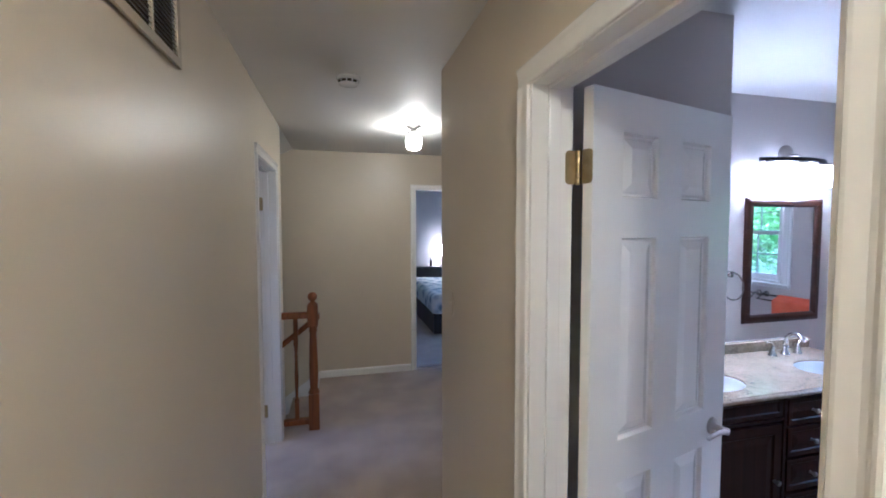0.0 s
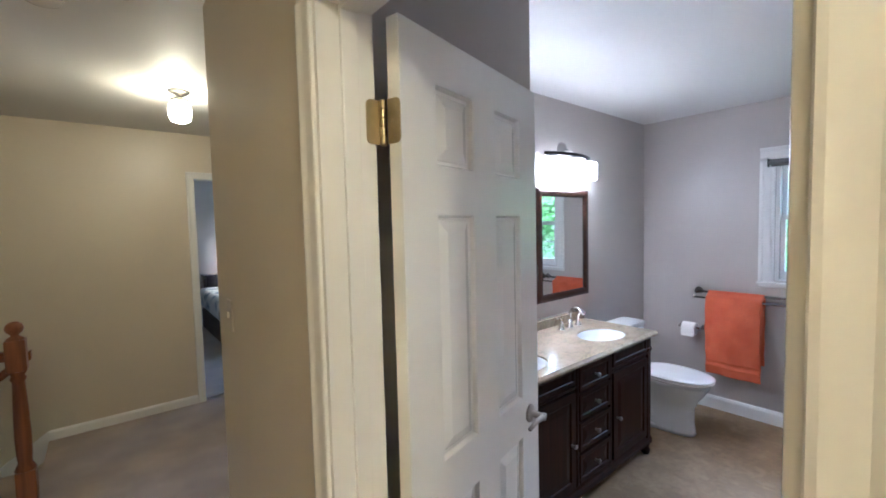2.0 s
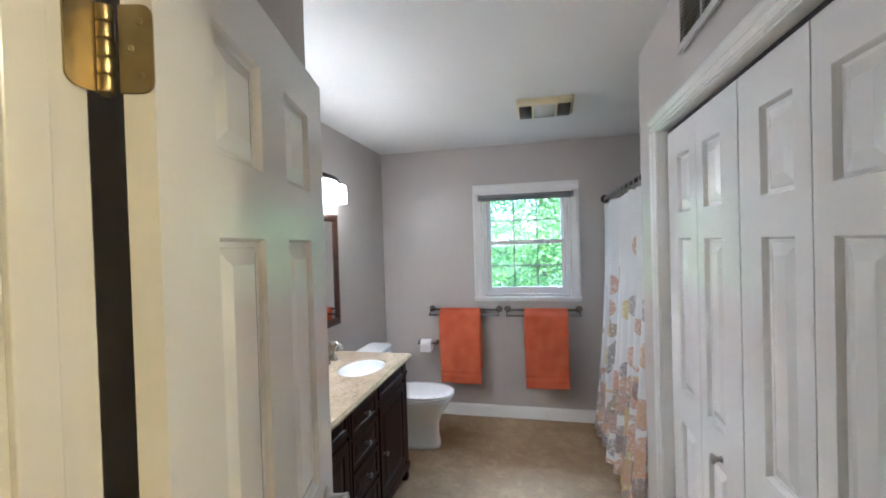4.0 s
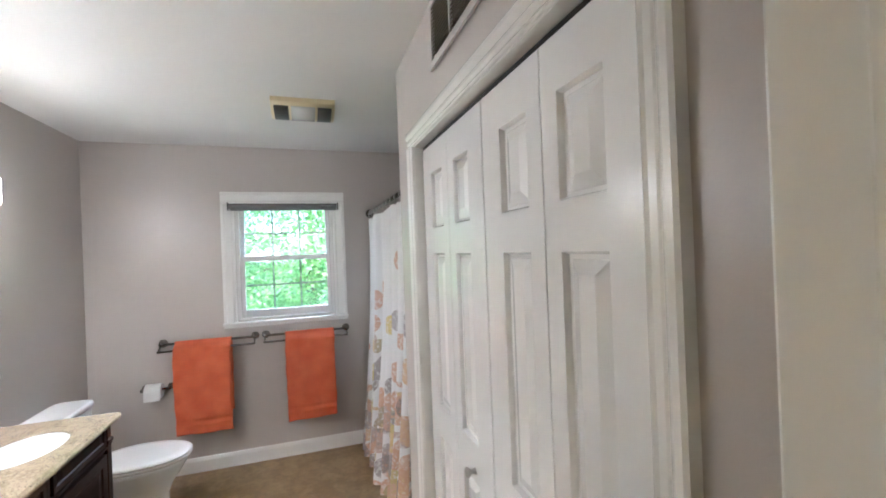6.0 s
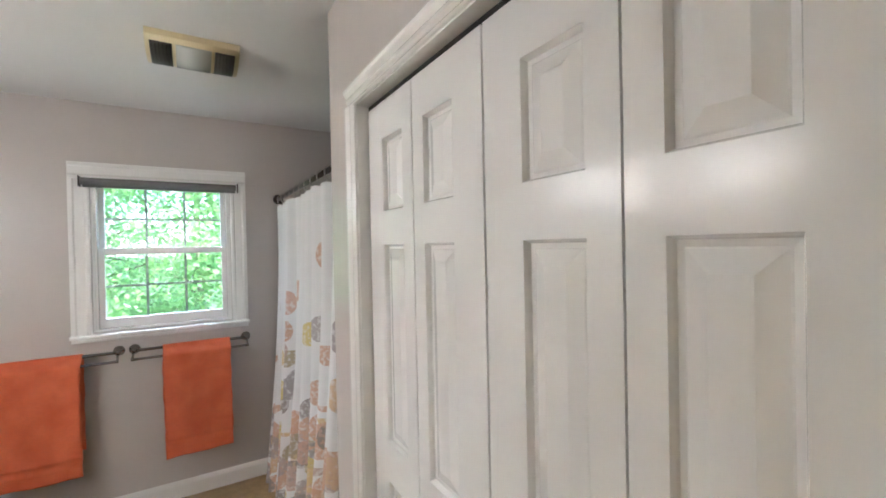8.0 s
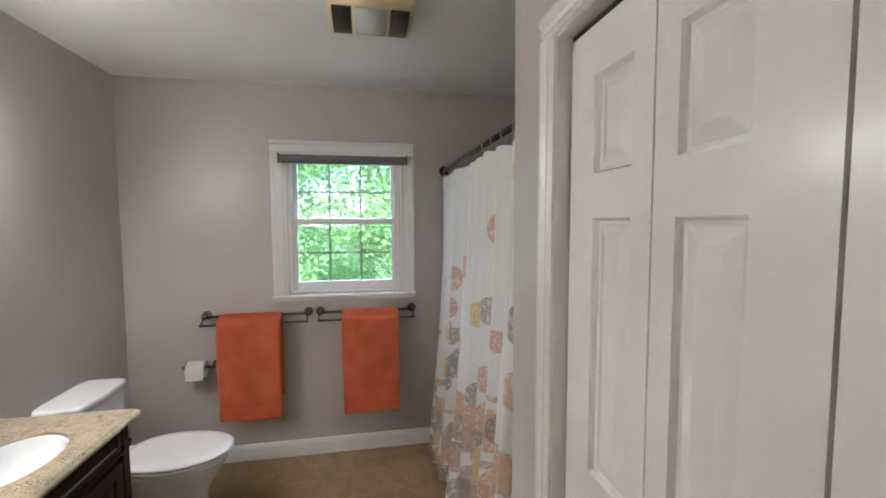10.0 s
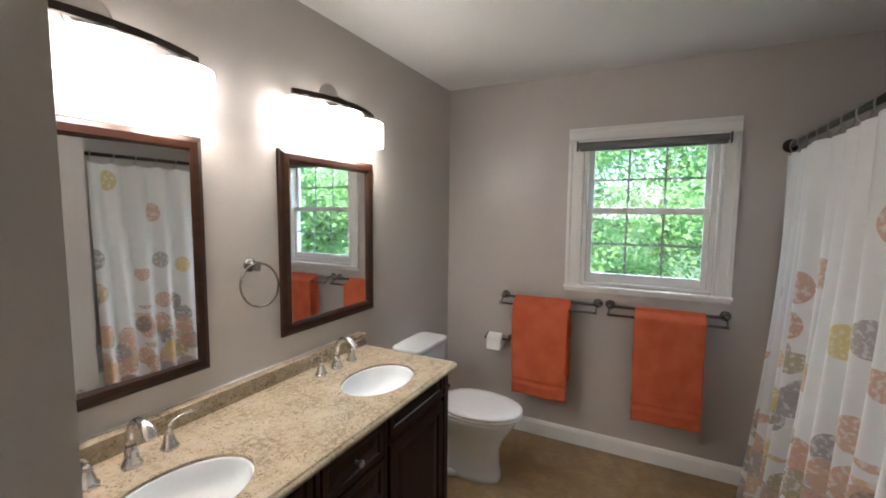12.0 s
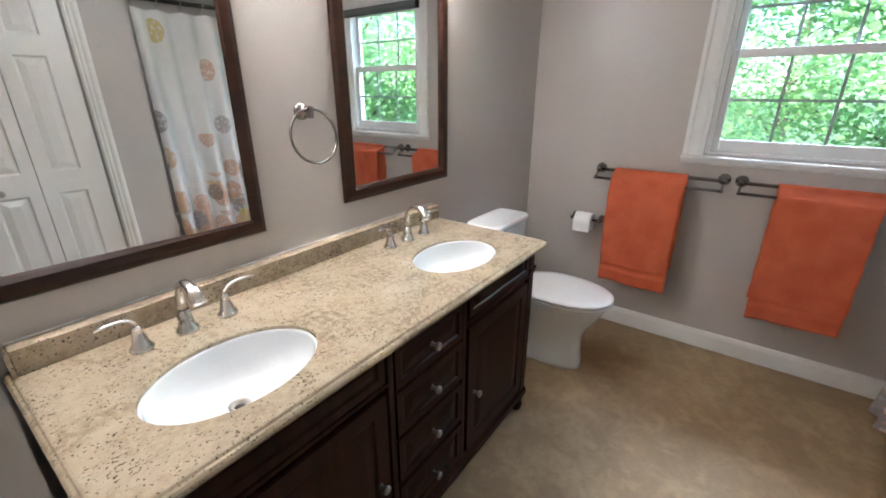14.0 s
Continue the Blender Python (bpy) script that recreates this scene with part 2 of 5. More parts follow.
def curtain_stuff():
    """White cloth printed with round flowers, thicker towards the hem."""
    m, nt, p = shader("printed_shower_cloth")
    uv = coords(nt, "UV")
    z = nt.nodes.new("ShaderNodeSeparateXYZ")
    nt.links.new(uv, z.inputs[0])
    height = z.outputs[1]
    c = (0.80, 0.80, 0.79)
    wob = add(nt, "ShaderNodeTexNoise", Scale=45.0, Detail=3.0)
    nt.links.new(uv, wob.inputs[0])
    for k, (scale, seed, low, high, size) in enumerate(((5.3, 0.0, 0.40, 0.90, 0.40), (4.9, 3.7, 0.40, 1.05, 0.37), (4.6, 8.1, 0.30, 1.30, 0.34), (4.4, 5.3, 0.20, 1.75, 0.30))):
        mp = nt.nodes.new("ShaderNodeMapping")
        mp.inputs["Location"].default_value = (seed, seed * 0.7, 0)
        nt.links.new(uv, mp.inputs[0])
        v = add(nt, "ShaderNodeTexVoronoi", Scale=scale, Randomness=0.55)
        v.voronoi_dimensions = "2D"
        nt.links.new(mp.outputs[0], v.inputs[0])
        sep = nt.nodes.new("ShaderNodeSeparateColor")
        nt.links.new(v.outputs["Color"], sep.inputs[0])
        edge = math_node(nt, "ADD", v.outputs["Distance"], math_node(nt, "MULTIPLY", wob.outputs[0], 0.05))
        disc = math_node(nt, "LESS_THAN", edge, size)
        chance = nt.nodes.new("ShaderNodeMapRange")
        chance.inputs[1].default_value, chance.inputs[2].default_value = low, high
        chance.inputs[3].default_value, chance.inputs[4].default_value = 0.88, 0.02
        nt.links.new(height, chance.inputs[0])
        on = math_node(nt, "MULTIPLY", disc, math_node(nt, "LESS_THAN", sep.outputs[0], chance.outputs[0]))
        tint = ramp(nt, sep.outputs[1], [(0.0, (0.60, 0.36, 0.24)), (0.25, (0.64, 0.44, 0.33)), (0.40, (0.70, 0.58, 0.20)), (0.60, (0.28, 0.24, 0.22)), (0.8, (0.40, 0.38, 0.38)), (1.0, (0.64, 0.40, 0.30))])
        petal = add(nt, "ShaderNodeTexNoise", Scale=30.0 + 9 * k, Detail=2.0)
        nt.links.new(uv, petal.inputs[0])
        fac = math_node(nt, "MULTIPLY", on, ramp(nt, petal.outputs[0], [(0.38, (0.35, 0.35, 0.35)), (0.5, (0.9, 0.9, 0.9))]))
        c = mixed(nt, fac, c, tint)
    nt.links.new(c, p.inputs["Base Color"])
    p.inputs["Roughness"].default_value = 0.75
    tr = nt.nodes.new("ShaderNodeBsdfTranslucent")
    nt.links.new(c, tr.inputs[0])
    mix = add(nt, "ShaderNodeMixShader", Fac=0.15)
    nt.links.new(p.outputs[0], mix.inputs[1]), nt.links.new(tr.outputs[0], mix.inputs[2])
    nt.links.new(mix.outputs[0], nt.nodes["Material Output"].inputs[0])
    return m


def comforter_stuff():
    m, nt, p = shader("blue_floral_cloth")
    v = add(nt, "ShaderNodeTexVoronoi", Scale=7.0)
    nt.links.new(coords(nt), v.inputs[0])
    nt.links.new(ramp(nt, v.outputs[0], [(0.2, (0.16, 0.24, 0.36)), (0.45, (0.50, 0.56, 0.64)), (0.7, (0.72, 0.74, 0.76))]), p.inputs["Base Color"])
    p.inputs["Roughness"].default_value = 0.9
    return m


def mirror_stuff():
    m, nt, p = shader("mirror_silver")
    p.inputs["Base Color"].default_value = (0.86, 0.88, 0.87, 1)
    p.inputs["Metallic"].default_value, p.inputs["Roughness"].default_value = 1.0, 0.015
    return m


def glass_stuff():
    m, nt, p = shader("window_glass")
    tr = nt.nodes.new("ShaderNodeBsdfTransparent")
    gl = add(nt, "ShaderNodeBsdfGlossy", Roughness=0.02)
    mix = add(nt, "ShaderNodeMixShader", Fac=0.06)
    nt.links.new(tr.outputs[0], mix.inputs[1]), nt.links.new(gl.outputs[0], mix.inputs[2])
    nt.links.new(mix.outputs[0], nt.nodes["Material Output"].inputs[0])
    return m


def leaf_stuff(name, dark, light):
    m, nt, p = shader(name)
    g = nt.nodes.new("ShaderNodeNewGeometry")
    c = ramp(nt, g.outputs["Random Per Island"], [(0.0, dark), (1.0, light)])
    nt.links.new(c, p.inputs["Base Color"])
    p.inputs["Roughness"].default_value = 0.55
    tr = nt.nodes.new("ShaderNodeBsdfTranslucent")
    nt.links.new(mixed(nt, 0.75, c, (0.54, 0.84, 0.46)), tr.inputs[0])
    mix = add(nt, "ShaderNodeMixShader", Fac=0.55)
    nt.links.new(p.outputs[0], mix.inputs[1]), nt.links.new(tr.outputs[0], mix.inputs[2])
    nt.links.new(mix.outputs[0], nt.nodes["Material Output"].inputs[0])
    return m


M_TOWEL, M_GRANITE, M_FLOOR, M_CURTAIN = towel_stuff(), granite_stuff(), floor_stuff(), curtain_stuff()
M_COMF, M_MIRROR, M_GLASS = comforter_stuff(), mirror_stuff(), glass_stuff()
M_LEAF = leaf_stuff("maple_leaves", (0.12, 0.22, 0.06), (0.20, 0.34, 0.11))


# ---- mesh helpers ----
def box(x0, x1, y0, y1, z0, z1, bevel=0.0, bm=None, segments=2):
    """A box in metres, its edges rounded by bevel; joined into bm when given."""
    b = bmesh.new()
    bmesh.ops.create_cube(b, size=1)
    for v in b.verts:
        v.co = Vector(((x0 + x1) / 2 + v.co.x * (x1 - x0), (y0 + y1) / 2 + v.co.y * (y1 - y0), (z0 + z1) / 2 + v.co.z * (z1 - z0)))
    if bevel:
        bmesh.ops.bevel(b, geom=b.edges[:], offset=bevel, segments=segments, profile=0.5, affect="EDGES")
    return joined(bm, b)


def joined(bm, b):
    """b moved into bm, or b itself when there is no bm."""
    if bm is None:
        return b
    me = bpy.data.meshes.new("tmp")
    b.to_mesh(me)
    b.free()
    bm.from_mesh(me)
    bpy.data.meshes.remove(me)
    return bm


def lathe(profile, m=None, steps=24, bm=None, sx=1.0, sy=1.0):
    """A turned solid: profile rows of (radius, height) round z, then placed by the pose m."""
    b = bmesh.new()
    rings = []
    for r, z in profile:
        rings.append([b.verts.new((sx * r * math.cos(2 * math.pi * i / steps), sy * r * math.sin(2 * math.pi * i / steps), z)) for i in range(steps)])
    for lo, hi in zip(rings, rings[1:]):
        for i in range(steps):
            f = b.faces.new((lo[i], lo[(i + 1) % steps], hi[(i + 1) % steps], hi[i]))
            f.smooth = True
    for ring, flip in ((rings[0], True), (rings[-1], False)):
        if (ring[0].co - ring[steps // 2].co).length > 1e-5:
            b.faces.new(ring[::-1] if flip else ring)
    bmesh.ops.remove_doubles(b, verts=b.verts[:], dist=1e-6)
    if m is not None:
        b.transform(m)
    return joined(bm, b)


def tube(points, radius, steps=12, bm=None, closed=False, taper=None):
    """A round rod along points; taper gives the radius at each point."""
    b = bmesh.new()
    pts = [Vector(p) for p in points]
    n = len(pts)
    rings = []
    side = None
    for i, p in enumerate(pts):
        a = pts[(i - 1) % n] if closed or i > 0 else p
        c = pts[(i + 1) % n] if closed or i < n - 1 else p
        d = (c - a).normalized()
        if side is None:
            side = d.orthogonal().normalized()
        side = (side - d * side.dot(d)).normalized()
        up = d.cross(side)
        r = taper[i] if taper else radius
        rings.append([b.verts.new(p + side * (r * math.cos(2 * math.pi * k / steps)) + up * (r * math.sin(2 * math.pi * k / steps))) for k in range(steps)])
    pairs = list(zip(rings, rings[1:])) + ([(rings[-1], rings[0])] if closed else [])
    for lo, hi in pairs:
        for k in range(steps):
            b.faces.new((lo[k], lo[(k + 1) % steps], hi[(k + 1) % steps], hi[k])).smooth = True
    if not closed:
        b.faces.new(rings[0][::-1]), b.faces.new(rings[-1])
    return joined(bm, b)


def sweep(section, path, bm=None):
    """A moulding: section rows of (out, up) pushed along a straight path between two points with the given out and up axes."""
    (p0, p1, out, up) = path
    b = bmesh.new()
    p0, p1, out, up = Vector(p0), Vector(p1), Vector(out), Vector(up)
    rows = [[b.verts.new(p + out * o + up * u) for o, u in section] for p in (p0, p1)]
    k = len(section)
    for i in range(k):
        b.faces.new((rows[0][i], rows[0][(i + 1) % k], rows[1][(i + 1) % k], rows[1][i]))
    b.faces.new(rows[0][::-1]), b.faces.new(rows[1])
    bmesh.ops.recalc_face_normals(b, faces=b.faces[:])
    return joined(bm, b)


def thing(name, at, label, category, group="", kind=""):
    ob = new(name)
    ob.location = at
    ob.empty_display_size = 0.05
    return tagged(ob, label, category, group, kind)


def root(ob):
    while ob.parent:
        ob = ob.parent
    return ob


def part(name, bm, material, parent=None, label=""):
    """Links a mesh given in world places as one object, under parent when there is one."""
    bmesh.ops.recalc_face_normals(bm, faces=bm.faces[:])
    me = bpy.data.meshes.new(name)
    if parent is not None:
        base = root(parent)
        bm.transform(Matrix.Translation(-base.location))
    bm.to_mesh(me)
    bm.free()
    me.materials.append(material)
    ob = new(name, me)
    if parent is not None:
        ob.parent = parent
    return tagged(ob, label)


def structure(name, bm, material, label, category):
    return tagged(part(name, bm, material), label, category, "", "structure")


def slab_with_holes(axis, a0, a1, u0, u1, z0, z1, holes=()):
    """A wall from a0 to a1 across its thickness along axis ('x' or 'y'), from u0 to u1 along it, with holes (u0, u1, z0, z1)."""
    bm = bmesh.new()
    cuts = sorted({u0, u1, *(h[0] for h in holes), *(h[1] for h in holes)})
    for s, e in zip(cuts, cuts[1:]):
        over = sorted([(h[2], h[3]) for h in holes if h[0] < (s + e) / 2 < h[1]])
        low = z0
        for hz0, hz1 in over + [(z1, z1)]:
            if hz0 - low > 1e-4:
                if axis == "x":
                    box(a0, a1, s, e, low, hz0, bm=bm)
                else:
                    box(s, e, a0, a1, low, hz0, bm=bm)
            low = hz1
    return bm


# ---- structure ----
DOOR_Y0, DOOR_Y1, DOOR_Z = 0.176, 0.927, 2.031       # bathroom doorway
HX, BX = 0.497, 0.62                                   # hall face and bathroom face of the doorway wall
WX, VY, CY, GY = 4.07, 1.91, -0.045, 1.16            # window wall, vanity wall, closet wall, wall behind the door
CLO0, CLO1, CLOZ = 0.930, 2.160, 2.012                   # closet opening
CEND = 2.458
LX = -0.50                                             # hall left wall
LD0, LD1 = 2.46, 3.165
FY = 4.515                                             # far hall wall
BD0, BD1 = 0.822, 1.62

hall_east = structure("wall_hall_east", slab_with_holes("x", HX, 0.558, -2.6, 1.995, FZ, CZ, [(DOOR_Y0 - 0.018, DOOR_Y1 + 0.018, FZ, DOOR_Z + 0.018)]), M_HALL, "beige semi-gloss painted hall wall with a doorway", "wall")
structure("wall_bath_west", slab_with_holes("x", 0.558, BX, -1.0, VY, FZ, CZ, [(DOOR_Y0 - 0.018, DOOR_Y1 + 0.018, FZ, DOOR_Z + 0.018)]), M_BATH, "warm grey painted bathroom wall with a doorway", "wall")
structure("wall_door_return", slab_with_holes("y", GY, GY + 0.07, BX, 1.467, FZ, CZ), M_BATH, "warm grey painted wall behind the door", "wall")
structure("wall_alcove_side", slab_with_holes("x", 1.397, 1.467, GY + 0.07, VY, FZ, CZ), M_BATH, "warm grey painted alcove side wall", "wall")
structure("wall_vanity", slab_with_holes("y", VY, VY + 0.043, 0.558, WX + 0.13, FZ, CZ), M_BATH, "warm grey semi-gloss wall above the vanity", "wall")
structure("wall_hall_branch", slab_with_holes("y", VY + 0.043, 1.995, 0.558, 3.4, FZ, CZ), M_HALL, "beige painted wall of the side hall", "wall")
WIN = (0.191, 0.925, 1.087, 2.003)
structure("wall_window", slab_with_holes("x", WX, WX + 0.13, -0.95, VY, FZ, CZ, [WIN]), M_BATH, "warm grey painted wall with a window", "wall")
structure("wall_closet", slab_with_holes("y", CY - 0.10, CY, BX, CEND, FZ, CZ, [(CLO0 - 0.016, CLO1 + 0.016, FZ, CLOZ + 0.016)]), M_BATH, "warm grey semi-gloss wall round the closet", "wall")
structure("wall_shower_end", slab_with_holes("x", CEND - 0.10, CEND, -0.95, CY - 0.10, FZ, CZ), M_BATH, "warm grey painted end wall of the shower", "wall")
structure("wall_south", slab_with_holes("y", -1.05, -0.95, BX - 0.062, WX + 0.13, FZ, CZ), M_BATH, "plain painted wall behind closet and shower", "wall")
structure("wall_hall_west", slab_with_holes("x", LX - 0.12, LX, -2.6, 3.495, FZ, CZ, [(LD0 - 0.018, LD1 + 0.018, FZ, 2.063)]), M_HALL, "beige semi-gloss painted hall wall with a doorway", "wall")
structure("wall_hall_end", slab_with_holes("y", -2.7, -2.6, LX - 0.12, 0.558, FZ, CZ), M_HALL, "plain beige wall closing the hall", "wall")
structure("wall_far", slab_with_holes("y", FY, FY + 0.06, -3.2, 3.4, -2.0, CZ, [(BD0 - 0.018, BD1 + 0.018, FZ, 2.063)]), M_HALL, "beige painted wall with the bedroom doorway", "wall")
structure("wall_branch_end", slab_with_holes("x", 3.4, 3.5, VY + 0.043, FY, FZ, CZ), M_HALL, "plain beige wall closing the side hall", "wall")
structure("wall_stair_side", slab_with_holes("y", 3.425, 3.495, -3.2, LX - 0.12, -2.0, CZ), M_HALL, "beige painted wall beside the stairs", "wall")
structure("wall_stair_end", slab_with_holes("x", -3.3, -3.2, 0.8, FY + 0.06, -2.0, CZ, [(1.4, 2.9, 0.9, 2.0)]), M_HALL, "plain wall closing the stairs and side room", "wall")
structure("wall_side_room", slab_with_holes("y", 0.7, 0.8, -3.2, LX - 0.12, FZ, CZ), M_BED, "plain painted wall of the side room", "wall")
structure("wall_bedroom_near", slab_with_holes("y", FY + 0.06, FY + 0.12, -0.2, 4.2, FZ, CZ, [(BD0 - 0.018, BD1 + 0.018, FZ, 2.063)]), M_BED, "lavender grey painted bedroom wall", "wall")
structure("wall_bedroom_far", slab_with_holes("y", 8.2, 8.3, -0.3, 4.3, FZ, CZ), M_BED, "lavender grey painted bedroom wall", "wall")
structure("wall_bedroom_west", slab_with_holes("x", -0.3, -0.2, FY + 0.06, 8.2, FZ, CZ), M_BED, "lavender grey painted bedroom wall", "wall")
structure("wall_bedroom_east", slab_with_holes("x", 4.2, 4.3, FY + 0.06, 8.2, FZ, CZ, [(4.9, 7.2, 0.4, 2.2)]), M_BED, "lavender grey bedroom wall with a window opening", "wall")

structure("ceiling", box(0.558, WX + 0.13, -1.05, 1.953, CZ, CZ + 0.1), M_CEIL, "white painted bathroom ceiling", "ceiling")
for nm, x0, x1, y0, y1, text in (("ceiling_hall", LX - 0.12, 0.558, -2.7, 1.953, "white painted hall ceiling"), ("ceiling_landing", LX, 4.3, 1.953, FY + 0.12, "white painted landing ceiling"),
                                 ("ceiling_side_room", -3.3, LX - 0.12, 0.7, 3.475, "white painted side room ceiling"), ("ceiling_bedroom", -0.3, 4.3, FY + 0.12, 8.3, "white painted bedroom ceiling")):
    structure(nm, box(x0, x1, y0, y1, CZ, CZ + 0.1), M_CEIL, text, "ceiling")
# sloping ceiling over the stairs
bm = sweep([(0, 0), (0, 0.1), (-2.7, -1.15), (-2.7, -1.25)], ((LX, 3.475, CZ), (LX, FY, CZ), (1, 0, 0), (0, 0, 1)))
structure("ceiling_stairs", bm, M_CEIL, "sloping painted ceiling over the stairs", "ceiling")

for nm, x0, x1, y0, y1 in (("floor_hall", LX, HX + 0.03, -2.6, 3.475), ("floor_branch", HX + 0.03, 3.4, 1.995, 3.475), ("floor_landing", -0.262, 3.4, 3.475, FY), ("floor_threshold", BD0 - 0.018, BD1 + 0.018, FY, FY + 0.12),
                           ("floor_side_door", -3.2, LX, LD0 - 0.018, 3.425), ("floor_side_room", -3.2, LX - 0.12, 0.8, LD0 - 0.018)):
    structure(nm, box(x0, x1, y0, y1, FZ - 0.1, FZ), M_CARPET, "worn beige hall carpet", "carpet")
structure("floor_bedroom", box(-0.2, 4.2, FY + 0.12, 8.2, FZ - 0.1, FZ + 0.004), M_CARPET, "pale beige bedroom carpet", "carpet")

# ---- doorways: linings, casings, leaves ----
CASE = [(0, 0), (0.008, 0), (0.0105, 0.002), (0.0115, 0.008), (0.0118, 0.020), (0.0125, 0.032), (0.0145, 0.040), (0.0170, 0.046), (0.0182, 0.051), (0.0178, 0.056), (0.0150, 0.0595), (0, 0.060)]


STEPPED = [(0, 0), (0.010, 0), (0.0135, 0.004), (0.0095, 0.009), (0.0095, 0.013), (0.0150, 0.018), (0.0150, 0.026), (0.0125, 0.030), (0.0185, 0.037), (0.0225, 0.043), (0.0225, 0.053), (0.0190, 0.059), (0, 0.060)]


def casing_legs(parent, face, axis, out, u0, u1, ztop, zbot=None, legs=(0, 1), width=1.0, profile=CASE):
    """Two upright casings and a head round an opening u0..u1 in the plane face (axis x or y), out = +1 or -1."""
    zb = FZ if zbot is None else zbot
    sec = [(o, u * width) for o, u in profile]
    w = 0.060 * width

    def P(u, z):
        return (face, u, z) if axis == "x" else (u, face, z)
    o_ax = (out, 0, 0) if axis == "x" else (0, out, 0)
    u_ax = (0, 1, 0) if axis == "x" else (1, 0, 0)
    neg = tuple(-c for c in u_ax)
    if 0 in legs:
        part("casing_leg", sweep(sec, (P(u0 - 0.004, zb), P(u0 - 0.004, ztop + 0.004), o_ax, neg)), M_WHITE, parent)
    if 1 in legs:
        part("casing_leg", sweep(sec, (P(u1 + 0.004, zb), P(u1 + 0.004, ztop + 0.004), o_ax, u_ax)), M_WHITE, parent)
    part("casing_head", sweep(sec, (P(u0 - 0.004 - w, ztop + 0.0045), P(u1 + 0.004 + w, ztop + 0.0045), o_ax, (0, 0, 1))), M_WHITE, parent)


def lining(parent, axis, a0, a1, u0, u1, ztop, stop=None):
    """Jambs and head lining of a doorway through a wall a0..a1, with a door stop."""
    t = 0.017
    for lo, hi in ((u0 - t, u0), (u1, u1 + t)):
        b = box(a0, a1, lo, hi, FZ, ztop) if axis == "x" else box(lo, hi, a0, a1, FZ, ztop)
        part("jamb", b, M_WHITE, parent)
    b = box(a0, a1, u0 - t, u1 + t, ztop, ztop + t) if axis == "x" else box(u0 - t, u1 + t, a0, a1, ztop, ztop + t)
    part("jamb_head", b, M_WHITE, parent)
    if stop:
        s0, s1 = stop
        for lo, hi in ((u0, u0 + 0.011), (u1 - 0.011, u1)):
            b = box(s0, s1, lo, hi, FZ, ztop - 0.011, 0.002) if axis == "x" else box(lo, hi, s0, s1, FZ, ztop - 0.011, 0.002)
            part("door_stop", b, M_WHITE, parent)
        b = box(s0, s1, u0, u1, ztop - 0.011, ztop, 0.002) if axis == "x" else box(u0, u1, s0, s1, ztop - 0.011, ztop, 0.002)
        part("door_stop", b, M_WHITE, parent)


def moulded_leaf(width, height, thick, panels, bm=None, deep=1.0):
    """A door leaf, x 0..width, y 0..thick, z 0..height, with raised panels (x0, x1, z0, z1) moulded into both faces."""
    b = bmesh.new()
    xs = sorted({0, width, *(p[0] for p in panels), *(p[1] for p in panels)})
    zs = sorted({0, height, *(p[2] for p in panels), *(p[3] for p in panels)})
    rings = ((0.0, 0.0), (0.0035, 0.007 * deep), (0.0055, 0.0135 * deep), (0.014, 0.0150 * deep), (0.0165, 0.0130 * deep), (0.044, 0.0035 * deep))
    for face, s in ((0.0, 1), (thick, -1)):
        for xa, xb in zip(xs, xs[1:]):
            for za, zb in zip(zs, zs[1:]):
                xm, zm = (xa + xb) / 2, (za + zb) / 2
                hit = [p for p in panels if p[0] < xm < p[1] and p[2] < zm < p[3]]
                if hit:
                    continue
                b.faces.new([b.verts.new((x, face, z)) for x, z in ((xa, za), (xb, za), (xb, zb), (xa, zb))])
        for x0, x1, z0, z1 in panels:
            last = None
            for inset, depth in rings:
                k = min(inset, (x1 - x0) / 2 - 0.012)
                ring = [b.verts.new((x, face + s * depth, z)) for x, z in ((x0 + k, z0 + k), (x1 - k, z0 + k), (x1 - k, z1 - k), (x0 + k, z1 - k))]
                if last:
                    for i in range(4):
                        b.faces.new((last[i], last[(i + 1) % 4], ring[(i + 1) % 4], ring[i]))
                last = ring
            b.faces.new(last)
    bmesh.ops.remove_doubles(b, verts=b.verts[:], dist=1e-5)
    for x in (0, width):
        b.faces.new([b.verts.new(c) for c in ((x, 0, 0), (x, thick, 0), (x, thick, height), (x, 0, height))])
    for z in (0, height):
        b.faces.new([b.verts.new(c) for c in ((0, 0, z), (width, 0, z), (width, thick, z), (0, thick, z))])
    bmesh.ops.remove_doubles(b, verts=b.verts[:], dist=1e-5)
    return joined(bm, b)


def six_panels(w, h):
    m, mid = w * 0.180, w * 0.175
    xs = ((m, (w - mid) / 2), ((w + mid) / 2, w - m))
    zs = ((0.22, 0.85), (0.988, 1.613), (1.735, h - 0.119))
    return [(a, b, c, d) for a, b in xs for c, d in zs]


